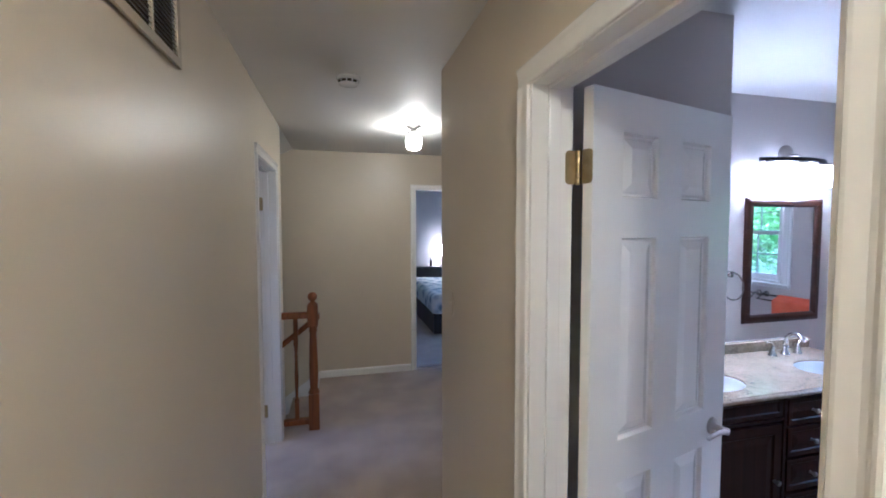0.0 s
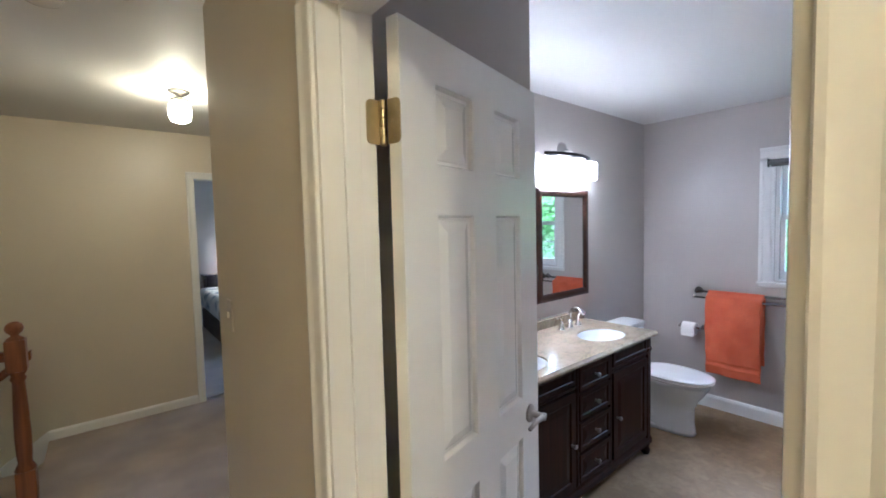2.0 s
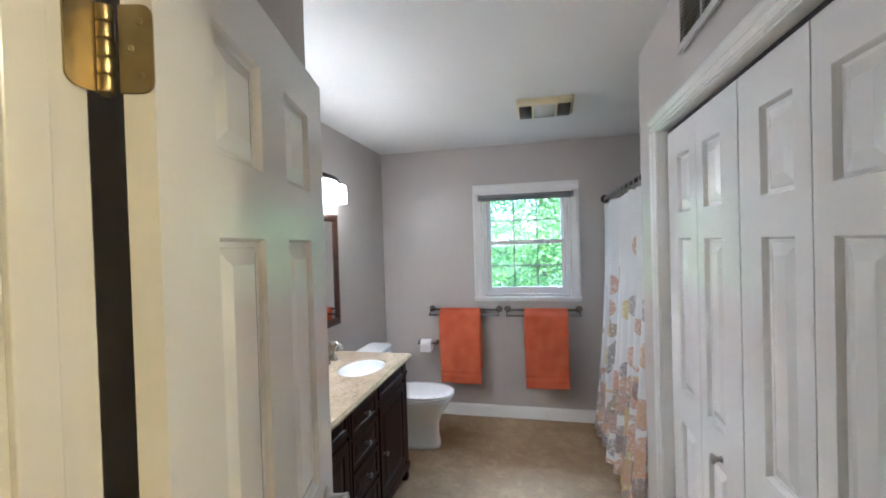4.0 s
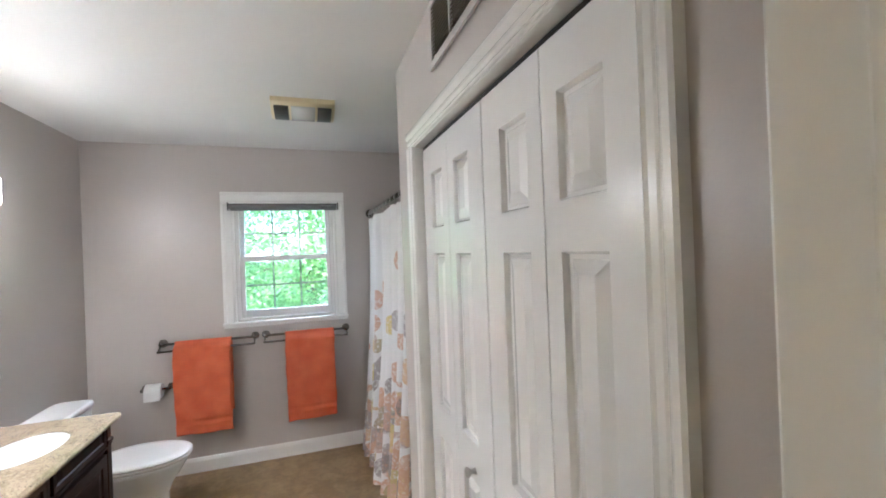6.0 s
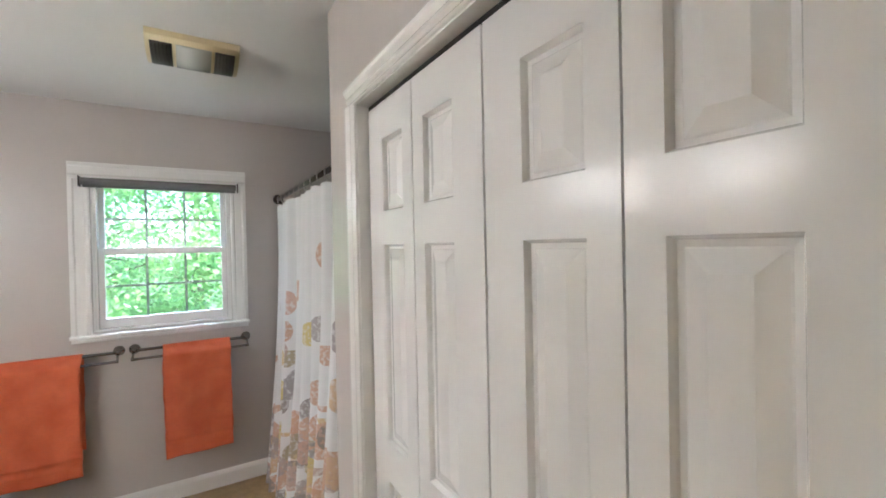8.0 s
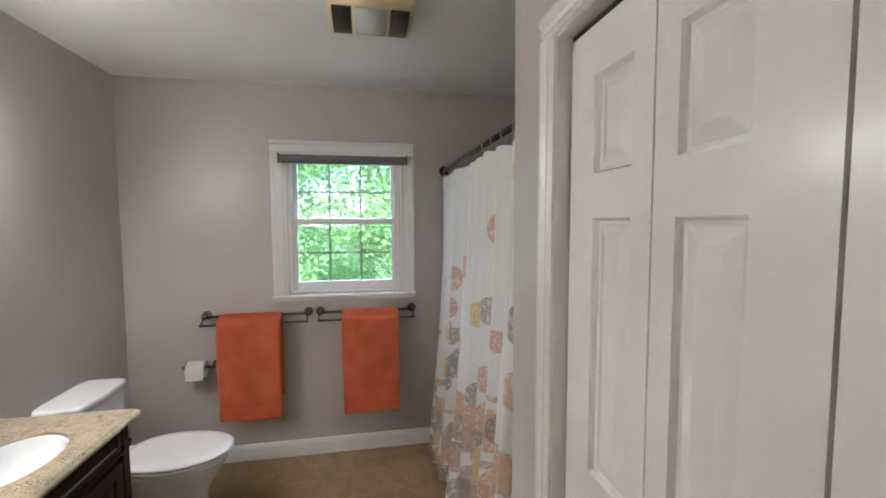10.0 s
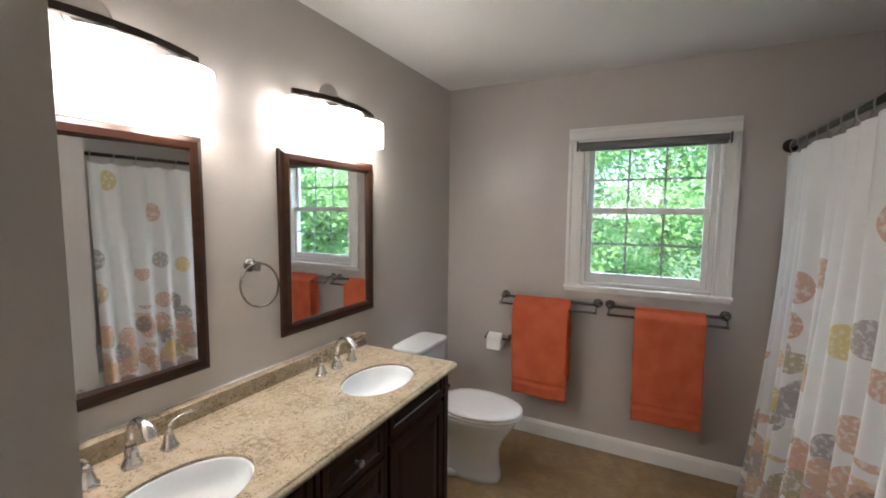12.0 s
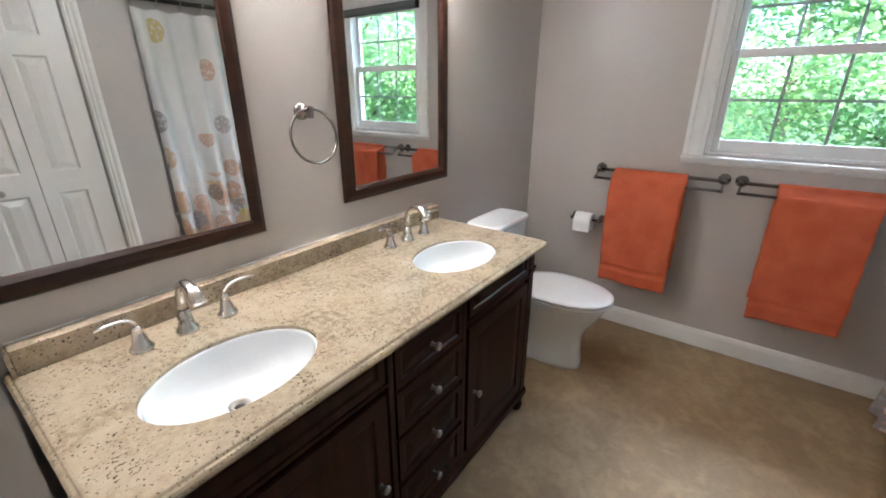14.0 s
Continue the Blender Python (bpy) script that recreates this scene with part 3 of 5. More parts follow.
def hinge(parent, at, m):
    """A butt hinge with two round-cornered leaves, a knuckle and screws, its pin along z at the place given."""
    h = 0.098
    for s in (-1, 1):
        r, edge = 0.013, []
        edge += [(0.003, -h / 2)] + [(0.040 - r + r * math.sin(radians(15 * k)), -h / 2 + r - r * math.cos(radians(15 * k))) for k in range(7)]
        edge += [(0.040 - r + r * math.cos(radians(15 * k)), h / 2 - r + r * math.sin(radians(15 * k))) for k in range(7)] + [(0.003, h / 2)]
        b = bmesh.new()
        rims = [[b.verts.new((x, yy, z)) for x, z in edge] for yy in (-0.0013, 0.0013)]
        for i in range(len(edge)):
            j = (i + 1) % len(edge)
            b.faces.new((rims[0][i], rims[0][j], rims[1][j], rims[1][i]))
        b.faces.new(rims[0]), b.faces.new(rims[1])
        for zz in (-0.03, 0.0, 0.03):
            lathe([(0, 0), (0.0042, 0), (0.0036, 0.0012), (0.001, 0.0006), (0, 0.0002)], pose(0.02 + (0.006 if zz else -0.004), -0.0013, zz, 90, 0, 0), 8, b)
        b.transform(m[0] if s < 0 else m[1])
        part("hinge_leaf", b, M_BRASS, parent, "aged brass hinge leaf")
    prof = [(0, -h / 2 - 0.004), (0.005, -h / 2 - 0.003)]
    for k in range(5):
        za, zb = -h / 2 + h * k / 5, -h / 2 + h * (k + 1) / 5
        prof += [(0.0074, za + 0.0002), (0.0086, za + 0.0005), (0.0088, za + 0.0030), (0.0088, zb - 0.0030), (0.0086, zb - 0.0005), (0.0074, zb - 0.0002)]
    b = lathe(prof + [(0.005, h / 2 + 0.003), (0, h / 2 + 0.004)], pose(*at), 16)
    part("hinge_pin", b, M_BRASS, parent, "aged brass hinge knuckle")


door_1 = thing("door_1", (BX, DOOR_Y1, FZ), "white doorway trim with an open six-panel door leaf", "door", kind="structure")
lining(door_1, "x", HX - 0.002, BX + 0.002, DOOR_Y0, DOOR_Y1, DOOR_Z, (0.545, 0.583))
casing_legs(door_1, HX, "x", -1, DOOR_Y0 - 0.006, DOOR_Y1 + 0.010, DOOR_Z)
casing_legs(door_1, BX, "x", 1, DOOR_Y0, DOOR_Y1, DOOR_Z)

PIV, LP = (0.642, 0.920), (0.644, 0.904)
LEAF_W, LEAF_H, LEAF_ANG = 0.716, 2.047, 14.4
leaf_pose = pose(LP[0], LP[1], FZ + 0.014, 0, 0, LEAF_ANG) @ pose(0.004, -0.035, 0)
b = moulded_leaf(LEAF_W, LEAF_H, 0.035, six_panels(LEAF_W, LEAF_H))
b.transform(leaf_pose)
leaf = part("door_leaf", b, M_DOOR, door_1, "open white six-panel door leaf")
for z in (0.20, 1.800):
    mm = (pose(PIV[0], PIV[1], z, 0, 0, 180) @ pose(0, -0.0048, 0), pose(LP[0], LP[1] + 0.004, z, 0, 0, LEAF_ANG - 90) @ pose(0, 0.001, 0))
    hinge(door_1, (PIV[0], PIV[1], z), mm)


def lever(parent, m):
    """A lever handle on a round rose, its spindle along -y."""
    b = lathe([(0, 0), (0.032, 0), (0.032, 0.004), (0.026, 0.010), (0.012, 0.013), (0.011, 0.045), (0.013, 0.05), (0.013, 0.058), (0, 0.06)], pose(0, 0, 0, 90, 0, 0), 20)
    tube([(0, -0.052, 0), (-0.02, -0.053, 0.002), (-0.05, -0.052, 0.006), (-0.08, -0.050, 0.002), (-0.105, -0.046, -0.006)], 0.007, 10, b, taper=[0.011, 0.0095, 0.008, 0.0075, 0.006])
    b.transform(m)
    part("lever_handle", b, M_NICKEL, parent, "satin nickel lever handle")


lever(leaf, leaf_pose @ pose(LEAF_W - 0.072, 0, 0.894 - FZ - 0.014))
lever(leaf, leaf_pose @ pose(LEAF_W - 0.072, 0.035, 0.894 - FZ - 0.014) @ Matrix.Diagonal((1, -1, 1, 1)))

# side room doorway in the hall
door_2 = thing("door_2", (LX, LD1, FZ), "white doorway trim with a door opened into a side room", "door", kind="structure")
lining(door_2, "x", LX - 0.122, LX + 0.002, LD0, LD1, 2.045, (-0.585, -0.547))
casing_legs(door_2, LX, "x", 1, LD0, LD1, 2.045)
b = moulded_leaf(0.80, 2.05, 0.035, six_panels(0.80, 2.05))
m2 = pose(LX - 0.135, LD1 - 0.012, FZ + 0.014, 0, 0, 183)
b.transform(m2)
part("door_leaf", b, M_DOOR, door_2, "open white six-panel door leaf")
for z in (0.22, 1.80):
    hinge(door_2, (LX - 0.122, LD1 - 0.004, z), (pose(LX - 0.122, LD1 - 0.003, z), pose(LX - 0.124, LD1 - 0.006, z, 0, 0, -94)))

# bedroom doorway
door_3 = thing("door_3", (BD0, FY, FZ), "white bedroom doorway trim", "door", kind="structure")
lining(door_3, "y", FY - 0.002, FY + 0.122, BD0, BD1, 2.045)
casing_legs(door_3, FY, "y", -1, BD0, BD1, 2.045)

# ---- closet with bifold doors ----
door_4 = thing("door_4", ((CLO0 + CLO1) / 2, CY, FZ), "closed white four-leaf bifold closet door with white trim", "closet door", kind="structure")
lining(door_4, "y", CY - 0.10, CY + 0.002, CLO0, CLO1, CLOZ)
casing_legs(door_4, CY, "y", 1, CLO0, CLO1, CLOZ, width=1.10, profile=STEPPED)
lw = (CLO1 - CLO0 - 0.012) / 4
for i in range(4):
    # seen from the room the leaves run from large x to small x
    x1 = CLO1 - 0.006 - i * lw - (0.001 if i > 1 else -0.001)
    long_side = 0.108 if i % 2 == 0 else 0.058
    other = 0.061 if i % 2 == 0 else 0.112
    pans = [(long_side, lw - other, 0.20, 0.875), (long_side, lw - other, 0.998, 1.592), (long_side, lw - other, 1.692, 1.908)]
    g = 0.0022
    b = moulded_leaf(lw - 2 * g, CLOZ - FZ - 0.028, 0.030, [(a - g, c - g, d, e) for a, c, d, e in pans])
    b.transform(pose(x1 - g, CY - 0.034, FZ + 0.010, 0, 0, 180))
    lf = part("bifold_leaf", b, M_DOOR, door_4, "white moulded bifold door leaf")
    if i == 1:
        xk = 1.69
        b = lathe([(0, 0), (0.011, 0), (0.009, 0.004), (0.007, 0.012), (0.013, 0.02), (0.017, 0.026), (0.014, 0.031), (0, 0.033)], pose(xk, CY - 0.034, 0.885, -90, 0, 0), 16)
        part("knob", b, M_NICKEL, lf, "small satin nickel knob")
# track coloured near black to draw the shaded gap above the leaves
part("track", box(CLO0, CLO1, CY - 0.075, CY - 0.038, CLOZ - 0.014, CLOZ - 0.001), M_GAPSHADE, door_4, "bifold track coloured dark for the gap's shade")


def grille(at, axis_m, w, h, material, label):
    """A wall register with a frame, a middle bar and many slats; x across, z up, front at -y."""
    t = thing("return_grille", at, label, "air grille")
    M = Matrix.Translation(at) @ axis_m
    fr = 0.026
    for x0, x1, z0, z1 in ((-w / 2, w / 2, -h / 2, -h / 2 + fr), (-w / 2, w / 2, h / 2 - fr, h / 2), (-w / 2, -w / 2 + fr, -h / 2 + fr, h / 2 - fr), (w / 2 - fr, w / 2, -h / 2 + fr, h / 2 - fr)):
        b = box(x0, x1, -0.010, 0, z0, z1, 0.002)
        b.transform(M)
        part("frame", b, material, t)
    n_bars = max(1, round(w / 0.19) - 1)
    for k in range(n_bars):
        x = -w / 2 + w * (k + 1) / (n_bars + 1)
        b = box(x - 0.005, x + 0.005, -0.009, 0, -h / 2 + fr, h / 2 - fr)
        b.transform(M)
        part("bar", b, material, t)
    n = int((h - 2 * fr) / 0.0125)
    me = None
    for k in range(n):
        z = -h / 2 + fr + (k + 0.5) * (h - 2 * fr) / n
        if me is None:
            b = box(-w / 2 + fr, w / 2 - fr, -0.006, 0.0045, -0.0008, 0.0008)
            b.transform(pose(0, 0, 0, 38, 0, 0))
            b.transform(axis_m)
            me = bpy.data.meshes.new("slat")
            b.to_mesh(me)
            b.free()
            me.materials.append(M_SLAT)
        s = new("slat", me)
        s.parent = t
        s.location = axis_m @ Vector((0, -0.002, z))
    # flat plate; its dark colour gives the shade inside the duct
    b = box(-w / 2 + fr, w / 2 - fr, 0.0045, 0.006, -h / 2 + fr, h / 2 - fr)
    b.transform(M)
    part("backing", b, M_DARK, t, "dark plate standing for the shaded duct behind the slats")
    return t


grille((LX + 0.007, 0.845, 2.245), pose(0, 0, 0, 0, 0, 90), 0.76, 0.31, M_VENT, "beige enamel return air grille high on the wall")
grille((1.535, CY + 0.007, 2.313), pose(0, 0, 0, 0, 0, 180), 0.62, 0.235, M_VENTW, "grey enamel air grille above the closet")

# ---- baseboards ----
BASE = [(0, 0), (0.014, 0), (0.014, 0.075), (0.009, 0.09), (0.004, 0.098), (0, 0.098)]


def baseboard(p0, p1, out, up=(0, 0, 1), k=1.0):
    structure("baseboard", sweep([(o, u * k) for o, u in BASE], ((*p0, FZ), (*p1, FZ), out, up)), M_WHITE, "white painted baseboard", "baseboard")


baseboard((WX, -0.20), (WX, VY), (-1, 0, 0), k=1.12)
baseboard((3.0, VY), (WX - 0.014, VY), (0, -1, 0), k=1.12)
baseboard((CLO1 + 0.075, CY), (CEND, CY), (0, 1, 0))
baseboard((BX, CY), (CLO0 - 0.075, CY), (0, 1, 0))
baseboard((BX + 0.02, GY), (1.467, GY), (0, -1, 0))
baseboard((-0.262, FY), (BD0 - 0.065, FY), (0, -1, 0), k=0.8)
baseboard((BD1 + 0.065, FY), (3.4, FY), (0, -1, 0), k=0.8)
baseboard((LX, -2.6), (LX, LD0 - 0.065), (1, 0, 0), k=0.8)
baseboard((HX, -2.6), (HX, DOOR_Y0 - 0.065), (-1, 0, 0), k=0.8)
baseboard((HX, DOOR_Y1 + 0.065), (HX, 1.995), (-1, 0, 0), k=0.8)

# ---- window ----
wy0, wy1, wz0, wz1 = WIN
window_1 = thing("window_1", (WX, (wy0 + wy1) / 2, wz0), "white double-hung window with divided panes and a raised grey shade", "window", kind="structure")
t = 0.012
for y0, y1, z0, z1 in ((wy0, wy0 + t, wz0, wz1), (wy1 - t, wy1, wz0, wz1), (wy0 + t, wy1 - t, wz1 - t, wz1), (wy0 + t, wy1 - t, wz0, wz0 + t)):
    part("frame", box(WX - 0.001, WX + 0.125, y0, y1, z0, z1), M_WHITE, window_1)
WCASE = [(0, 0), (0.012, 0), (0.017, 0.008), (0.017, 0.020), (0.012, 0.028), (0.013, 0.070), (0.020, 0.078), (0.020, 0.098), (0, 0.098)]
part("casing_leg", sweep(WCASE, ((WX, wy0 - 0.002, wz0 - 0.012), (WX, wy0 - 0.002, wz1 - 0.008), (-1, 0, 0), (0, -1, 0))), M_WHITE, window_1)
part("casing_leg", sweep(WCASE, ((WX, wy1 + 0.002, wz0 - 0.012), (WX, wy1 + 0.002, wz1 - 0.008), (-1, 0, 0), (0, 1, 0))), M_WHITE, window_1)
part("casing_head", sweep(WCASE, ((WX, wy0 - 0.10, wz1 - 0.0075), (WX, wy1 + 0.10, wz1 - 0.0075), (-1, 0, 0), (0, 0, 1))), M_WHITE, window_1)
part("window_sill", box(WX - 0.035, WX + 0.03, wy0 - 0.108, wy1 + 0.106, wz0 - 0.034, wz0 - 0.012, 0.005), M_WHITE, window_1)
part("apron", sweep([(0, 0), (0.008, 0), (0.014, 0.010), (0.014, 0.022), (0, 0.022)], ((WX, wy0 - 0.10, wz0 - 0.057), (WX, wy1 + 0.10, wz0 - 0.057), (-1, 0, 0), (0, 0, 1))), M_WHITE, window_1)


def sash(x, z0, z1, bottom, top):
    s0, s1 = wy0 + t + 0.012, wy1 - t - 0.012
    st = 0.030
    bm = box(x, x + 0.03, s0, s0 + st, z0, z1, 0.003)
    box(x, x + 0.03, s1 - st, s1, z0, z1, 0.003, bm)
    box(x, x + 0.03, s0 + st, s1 - st, z0, z0 + bottom, 0.003, bm)
    box(x, x + 0.03, s0 + st, s1 - st, z1 - top, z1, 0.003, bm)
    sa = part("sash", bm, M_WHITE, window_1, "white vinyl window sash")
    gy0, gy1, gz0, gz1 = s0 + st, s1 - st, z0 + bottom, z1 - top
    for k in (1, 2):
        y = gy0 + (gy1 - gy0) * k / 3
        part("muntin", box(x + 0.012, x + 0.018, y - 0.006, y + 0.006, gz0, gz1), M_GRILLW, sa)
    z = (gz0 + gz1) / 2
    part("muntin", box(x + 0.0115, x + 0.0185, gy0, gy1, z - 0.006, z + 0.006), M_GRILLW, sa)
    for i in range(3):
        for j in range(2):
            ya, yb = gy0 + (gy1 - gy0) * i / 3, gy0 + (gy1 - gy0) * (i + 1) / 3
            za, zb = gz0 + (gz1 - gz0) * j / 2, gz0 + (gz1 - gz0) * (j + 1) / 2
            ob = part("pane", box(x + 0.0195, x + 0.0225, ya, yb, za, zb), M_GLASS, sa)
            ob.visible_shadow = False


sash(WX + 0.035, wz0 + t, 1.585, 0.058, 0.040)
sash(WX + 0.070, 1.548, wz1 - t, 0.030, 0.036)
for y in (wy0 + t, wy1 - t - 0.012):
    part("side_track", box(WX + 0.004, WX + 0.11, y, y + 0.012, wz0 + t, wz1 - t), M_WHITE, window_1)

shade = thing("roller_shade", (WX - 0.03, 0.5625, 1.97), "rolled-up dark grey roller shade under the window head", "window shade")
b = lathe([(0, -0.405), (0.019, -0.405), (0.021, -0.40), (0.021, 0.40), (0.019, 0.405), (0, 0.405)], pose(WX - 0.042, 0.5575, 1.978, 90, 0, 0), 20)
part("roll", b, M_SHADECLOTH, shade)
part("hem", box(WX - 0.026, WX - 0.021, 0.155, 0.955, 1.945, 1.985, 0.002), M_SHADECLOTH, shade)
for y in (0.140, 0.963):
    part("bracket", box(WX - 0.066, WX - 0.02, y, y + 0.006, 1.945, 2.006, 0.002), M_BRONZE, shade)

# ---- bathroom floor ----
structure("floor_bath", box(0.527, WX, -0.95, VY, FZ - 0.1, FZ), M_FLOOR, "mottled brown stone-look bathroom floor", "floor")

# ---- vanity ----
V0, V1, VF, VT = 1.520, 2.975, 1.363, 0.827           # left, right, cabinet front, counter top
vanity = thing("vanity_cabinet", ((V0 + V1) / 2, 1.62, FZ), "dark espresso wooden double vanity cabinet with doors and drawers", "vanity")
zb, zt = FZ + 0.10, VT - 0.03
b = box(V0 + 0.02, V1 - 0.02, VF + 0.012, VY - 0.005, zb, 0.645)
for xa, xb in ((V0 + 0.02, V0 + 0.04), (V1 - 0.04, V1 - 0.02)):
    box(xa, xb, VF + 0.012, VY - 0.005, 0.645, zt, bm=b)
box(V0 + 0.04, V1 - 0.04, VF + 0.012, VF + 0.013 + 0.012, 0.645, zt, bm=b)
part("body", b, M_ESP, vanity)
# corner posts with turned caps
for x in (V0, V1 - 0.045):
    b = box(x, x + 0.045, VF - 0.006, VF + 0.045, zb + 0.02, zt - 0.001, 0.004)
    part("corner_post", b, M_ESP, vanity)
    b = box(x - 0.008, x + 0.053, VF - 0.014, VF + 0.053, zt - 0.105, zt - 0.085, 0.006)
    box(x - 0.004, x + 0.049, VF - 0.010, VF + 0.049, zt - 0.118, zt - 0.105, 0.004, b)
    part("post_collar", b, M_ESP, vanity)
    b = lathe([(0, 0), (0.020, 0), (0.027, 0.012), (0.030, 0.03), (0.024, 0.05), (0.018, 0.056), (0.028, 0.064), (0.030, 0.082), (0, 0.082)], pose(x + 0.0225, VF + 0.02, FZ), 20)
    part("foot", b, M_ESP, vanity, "turned dark wooden foot")
    b = lathe([(0, 0), (0.020, 0), (0.027, 0.012), (0.030, 0.03), (0.024, 0.05), (0.018, 0.056), (0.028, 0.064), (0.030, 0.082), (0, 0.082)], pose(x + 0.0225, VY - 0.04, FZ), 20)
    part("foot", b, M_ESP, vanity, "turned dark wooden foot")
PLINTH = [(0, 0), (0.022, 0), (0.022, 0.028), (0.012, 0.040), (0.006, 0.055), (0, 0.060)]
part("base_moulding", sweep(PLINTH, ((V0 - 0.012, VF + 0.012, FZ + 0.078), (V1 + 0.012, VF + 0.012, FZ + 0.078), (0, -1, 0), (0, 0, 1))), M_ESP, vanity)
part("base_moulding", sweep(PLINTH, ((V1 - 0.02, VF + 0.012, FZ + 0.078), (V1 - 0.02, VY - 0.005, FZ + 0.078), (1, 0, 0), (0, 0, 1))), M_ESP, vanity)
part("base_moulding", sweep(PLINTH, ((V0 + 0.02, VF + 0.012, FZ + 0.078), (V0 + 0.02, VY - 0.005, FZ + 0.078), (-1, 0, 0), (0, 0, 1))), M_ESP, vanity)
CROWN = [(0, 0), (0.006, 0), (0.010, 0.008), (0.018, 0.014), (0.018, 0.024), (0, 0.024)]
for xa, xb in ((V0 + 0.046, 2.087), (2.463, V1 - 0.046)):
    part("rail_moulding", sweep(CROWN, ((xa, VF + 0.012, 0.655), (xb, VF + 0.012, 0.655), (0, -1, 0), (0, 0, 1))), M_ESP, vanity)


def front(name, x0, x1, z0, z1, raised=True):
    """A panelled front standing proud of the carcass."""
    b = moulded_leaf(x1 - x0, z1 - z0, 0.018, [(0.045, x1 - x0 - 0.045, 0.045, z1 - z0 - 0.045)] if raised else [(0.022, x1 - x0 - 0.022, 0.022, z1 - z0 - 0.022)], deep=0.4)
    b.transform(pose(x0, VF - 0.007, z0))
    return part(name, b, M_ESP, vanity)


def small_knob(parent, x, z):
    b = lathe([(0, 0), (0.008, 0), (0.006, 0.003), (0.005, 0.012), (0.010, 0.018), (0.0135, 0.024), (0.012, 0.029), (0, 0.031)], pose(x, VF - 0.0065, z, 90, 0, 0), 16)
    part("knob", b, M_NICKEL, parent, "round satin nickel knob")


for xa, xb, xk in ((V0 + 0.055, 2.075, 2.034), (2.477, V1 - 0.055, 2.517)):
    front("drawer_front", xa, xb, 0.688, 0.792, False)
    small_knob(front("door", xa, xb, FZ + 0.145, 0.648), xk, 0.366)
for k, zc in enumerate((0.702, 0.547, 0.376, 0.196)):
    h = (0.134, 0.148, 0.158, 0.158)[k]
    small_knob(front("drawer", 2.115, 2.435, zc - h / 2, zc + h / 2, False), 2.272, zc)
for x in (2.088, 2.440):
    part("stile", box(x, x + 0.022, VF - 0.004, VF + 0.012, FZ + 0.14, zt - 0.002, 0.003), M_ESP, vanity)

# granite counter with two oval cut-outs
S1, S2, SY, SA, SB = 1.800, 2.640, 1.530, 0.188, 0.135
C0, C1, CF = 1.503, 2.978, 1.319


def counter():
    bm = bmesh.new()
    n = 48
    mids = (C0, (S1 + S2) / 2, C1)
    for z, flip in ((VT, False), (VT - 0.03, True)):
        for k, cx in enumerate((S1, S2)):
            x0, x1, y0, y1 = mids[k], mids[k + 1], CF + 0.012, VY - 0.002
            inner, outer = [], []
            for i in range(n):
                a = 2 * math.pi * i / n
                ca, sa = math.cos(a), math.sin(a)
                inner.append(bm.verts.new((cx + SA * ca, SY + SB * sa, z)))
                hx = (x1 - cx) if ca > 0 else (cx - x0)
                hy = (y1 - SY) if sa > 0 else (SY - y0)
                k2 = min(hx / max(abs(ca), 1e-6), hy / max(abs(sa), 1e-6))
                outer.append(bm.verts.new((cx + ca * k2, SY + sa * k2, z)))
            for i in range(n):
                j = (i + 1) % n
                bm.faces.new((inner[i], inner[j], outer[j], outer[i]))
                if outer[i].co.x != outer[j].co.x and outer[i].co.y != outer[j].co.y:
                    cor = bm.verts.new((x1 if outer[i].co.x + outer[j].co.x > 2 * cx else x0, y1 if outer[i].co.y + outer[j].co.y > 2 * SY else y0, z))
                    bm.faces.new((outer[i], outer[j], cor))
    # walls of the cut-outs
    for cx in (S1, S2):
        up = [bm.verts.new((cx + SA * math.cos(2 * math.pi * i / n), SY + SB * math.sin(2 * math.pi * i / n), VT)) for i in range(n)]
        dn = [bm.verts.new((v.co.x, v.co.y, VT - 0.03)) for v in up]
        for i in range(n):
            bm.faces.new((up[i], up[(i + 1) % n], dn[(i + 1) % n], dn[i]))
    bmesh.ops.remove_doubles(bm, verts=bm.verts[:], dist=1e-5)
    return bm


top = thing("vanity_countertop", ((C0 + C1) / 2, 1.62, VT), "polished beige speckled granite countertop with a short backsplash", "countertop")
part("slab", counter(), M_GRANITE, top)
EDGE = [(0.0003, -0.03), (0.0003, 0.0), (0.004, -0.0015), (0.007, -0.006), (0.012, -0.008), (0.016, -0.013), (0.016, -0.02), (0.010, -0.03)]
part("front_edge", sweep(EDGE, ((C0, CF + 0.012, VT), (C1, CF + 0.012, VT), (0, -1, 0), (0, 0, 1))), M_GRANITE, top)
part("side_edge", sweep(EDGE, ((C1, CF + 0.002, VT), (C1, VY - 0.002, VT), (1, 0, 0), (0, 0, 1))), M_GRANITE, top)
part("side_edge", sweep(EDGE, ((C0, CF + 0.002, VT), (C0, VY - 0.002, VT), (-1, 0, 0), (0, 0, 1))), M_GRANITE, top)
part("backsplash", box(C0 + 0.004, C1 + 0.006, VY - 0.046, VY - 0.001, VT + 0.0005, VT + 0.063, 0.002), M_GRANITE, top)
part("caulk", box(C0 + 0.004, C1 + 0.006, VY - 0.007, VY - 0.0005, VT + 0.0622, VT + 0.0662, 0.0012), M_CEIL, top, "ragged white caulk line")
part("backsplash_side", box(C0 - 0.004, C0 + 0.0035, VY - 0.048, VY - 0.001, VT + 0.0005, VT + 0.056), M_GRANITE, top)


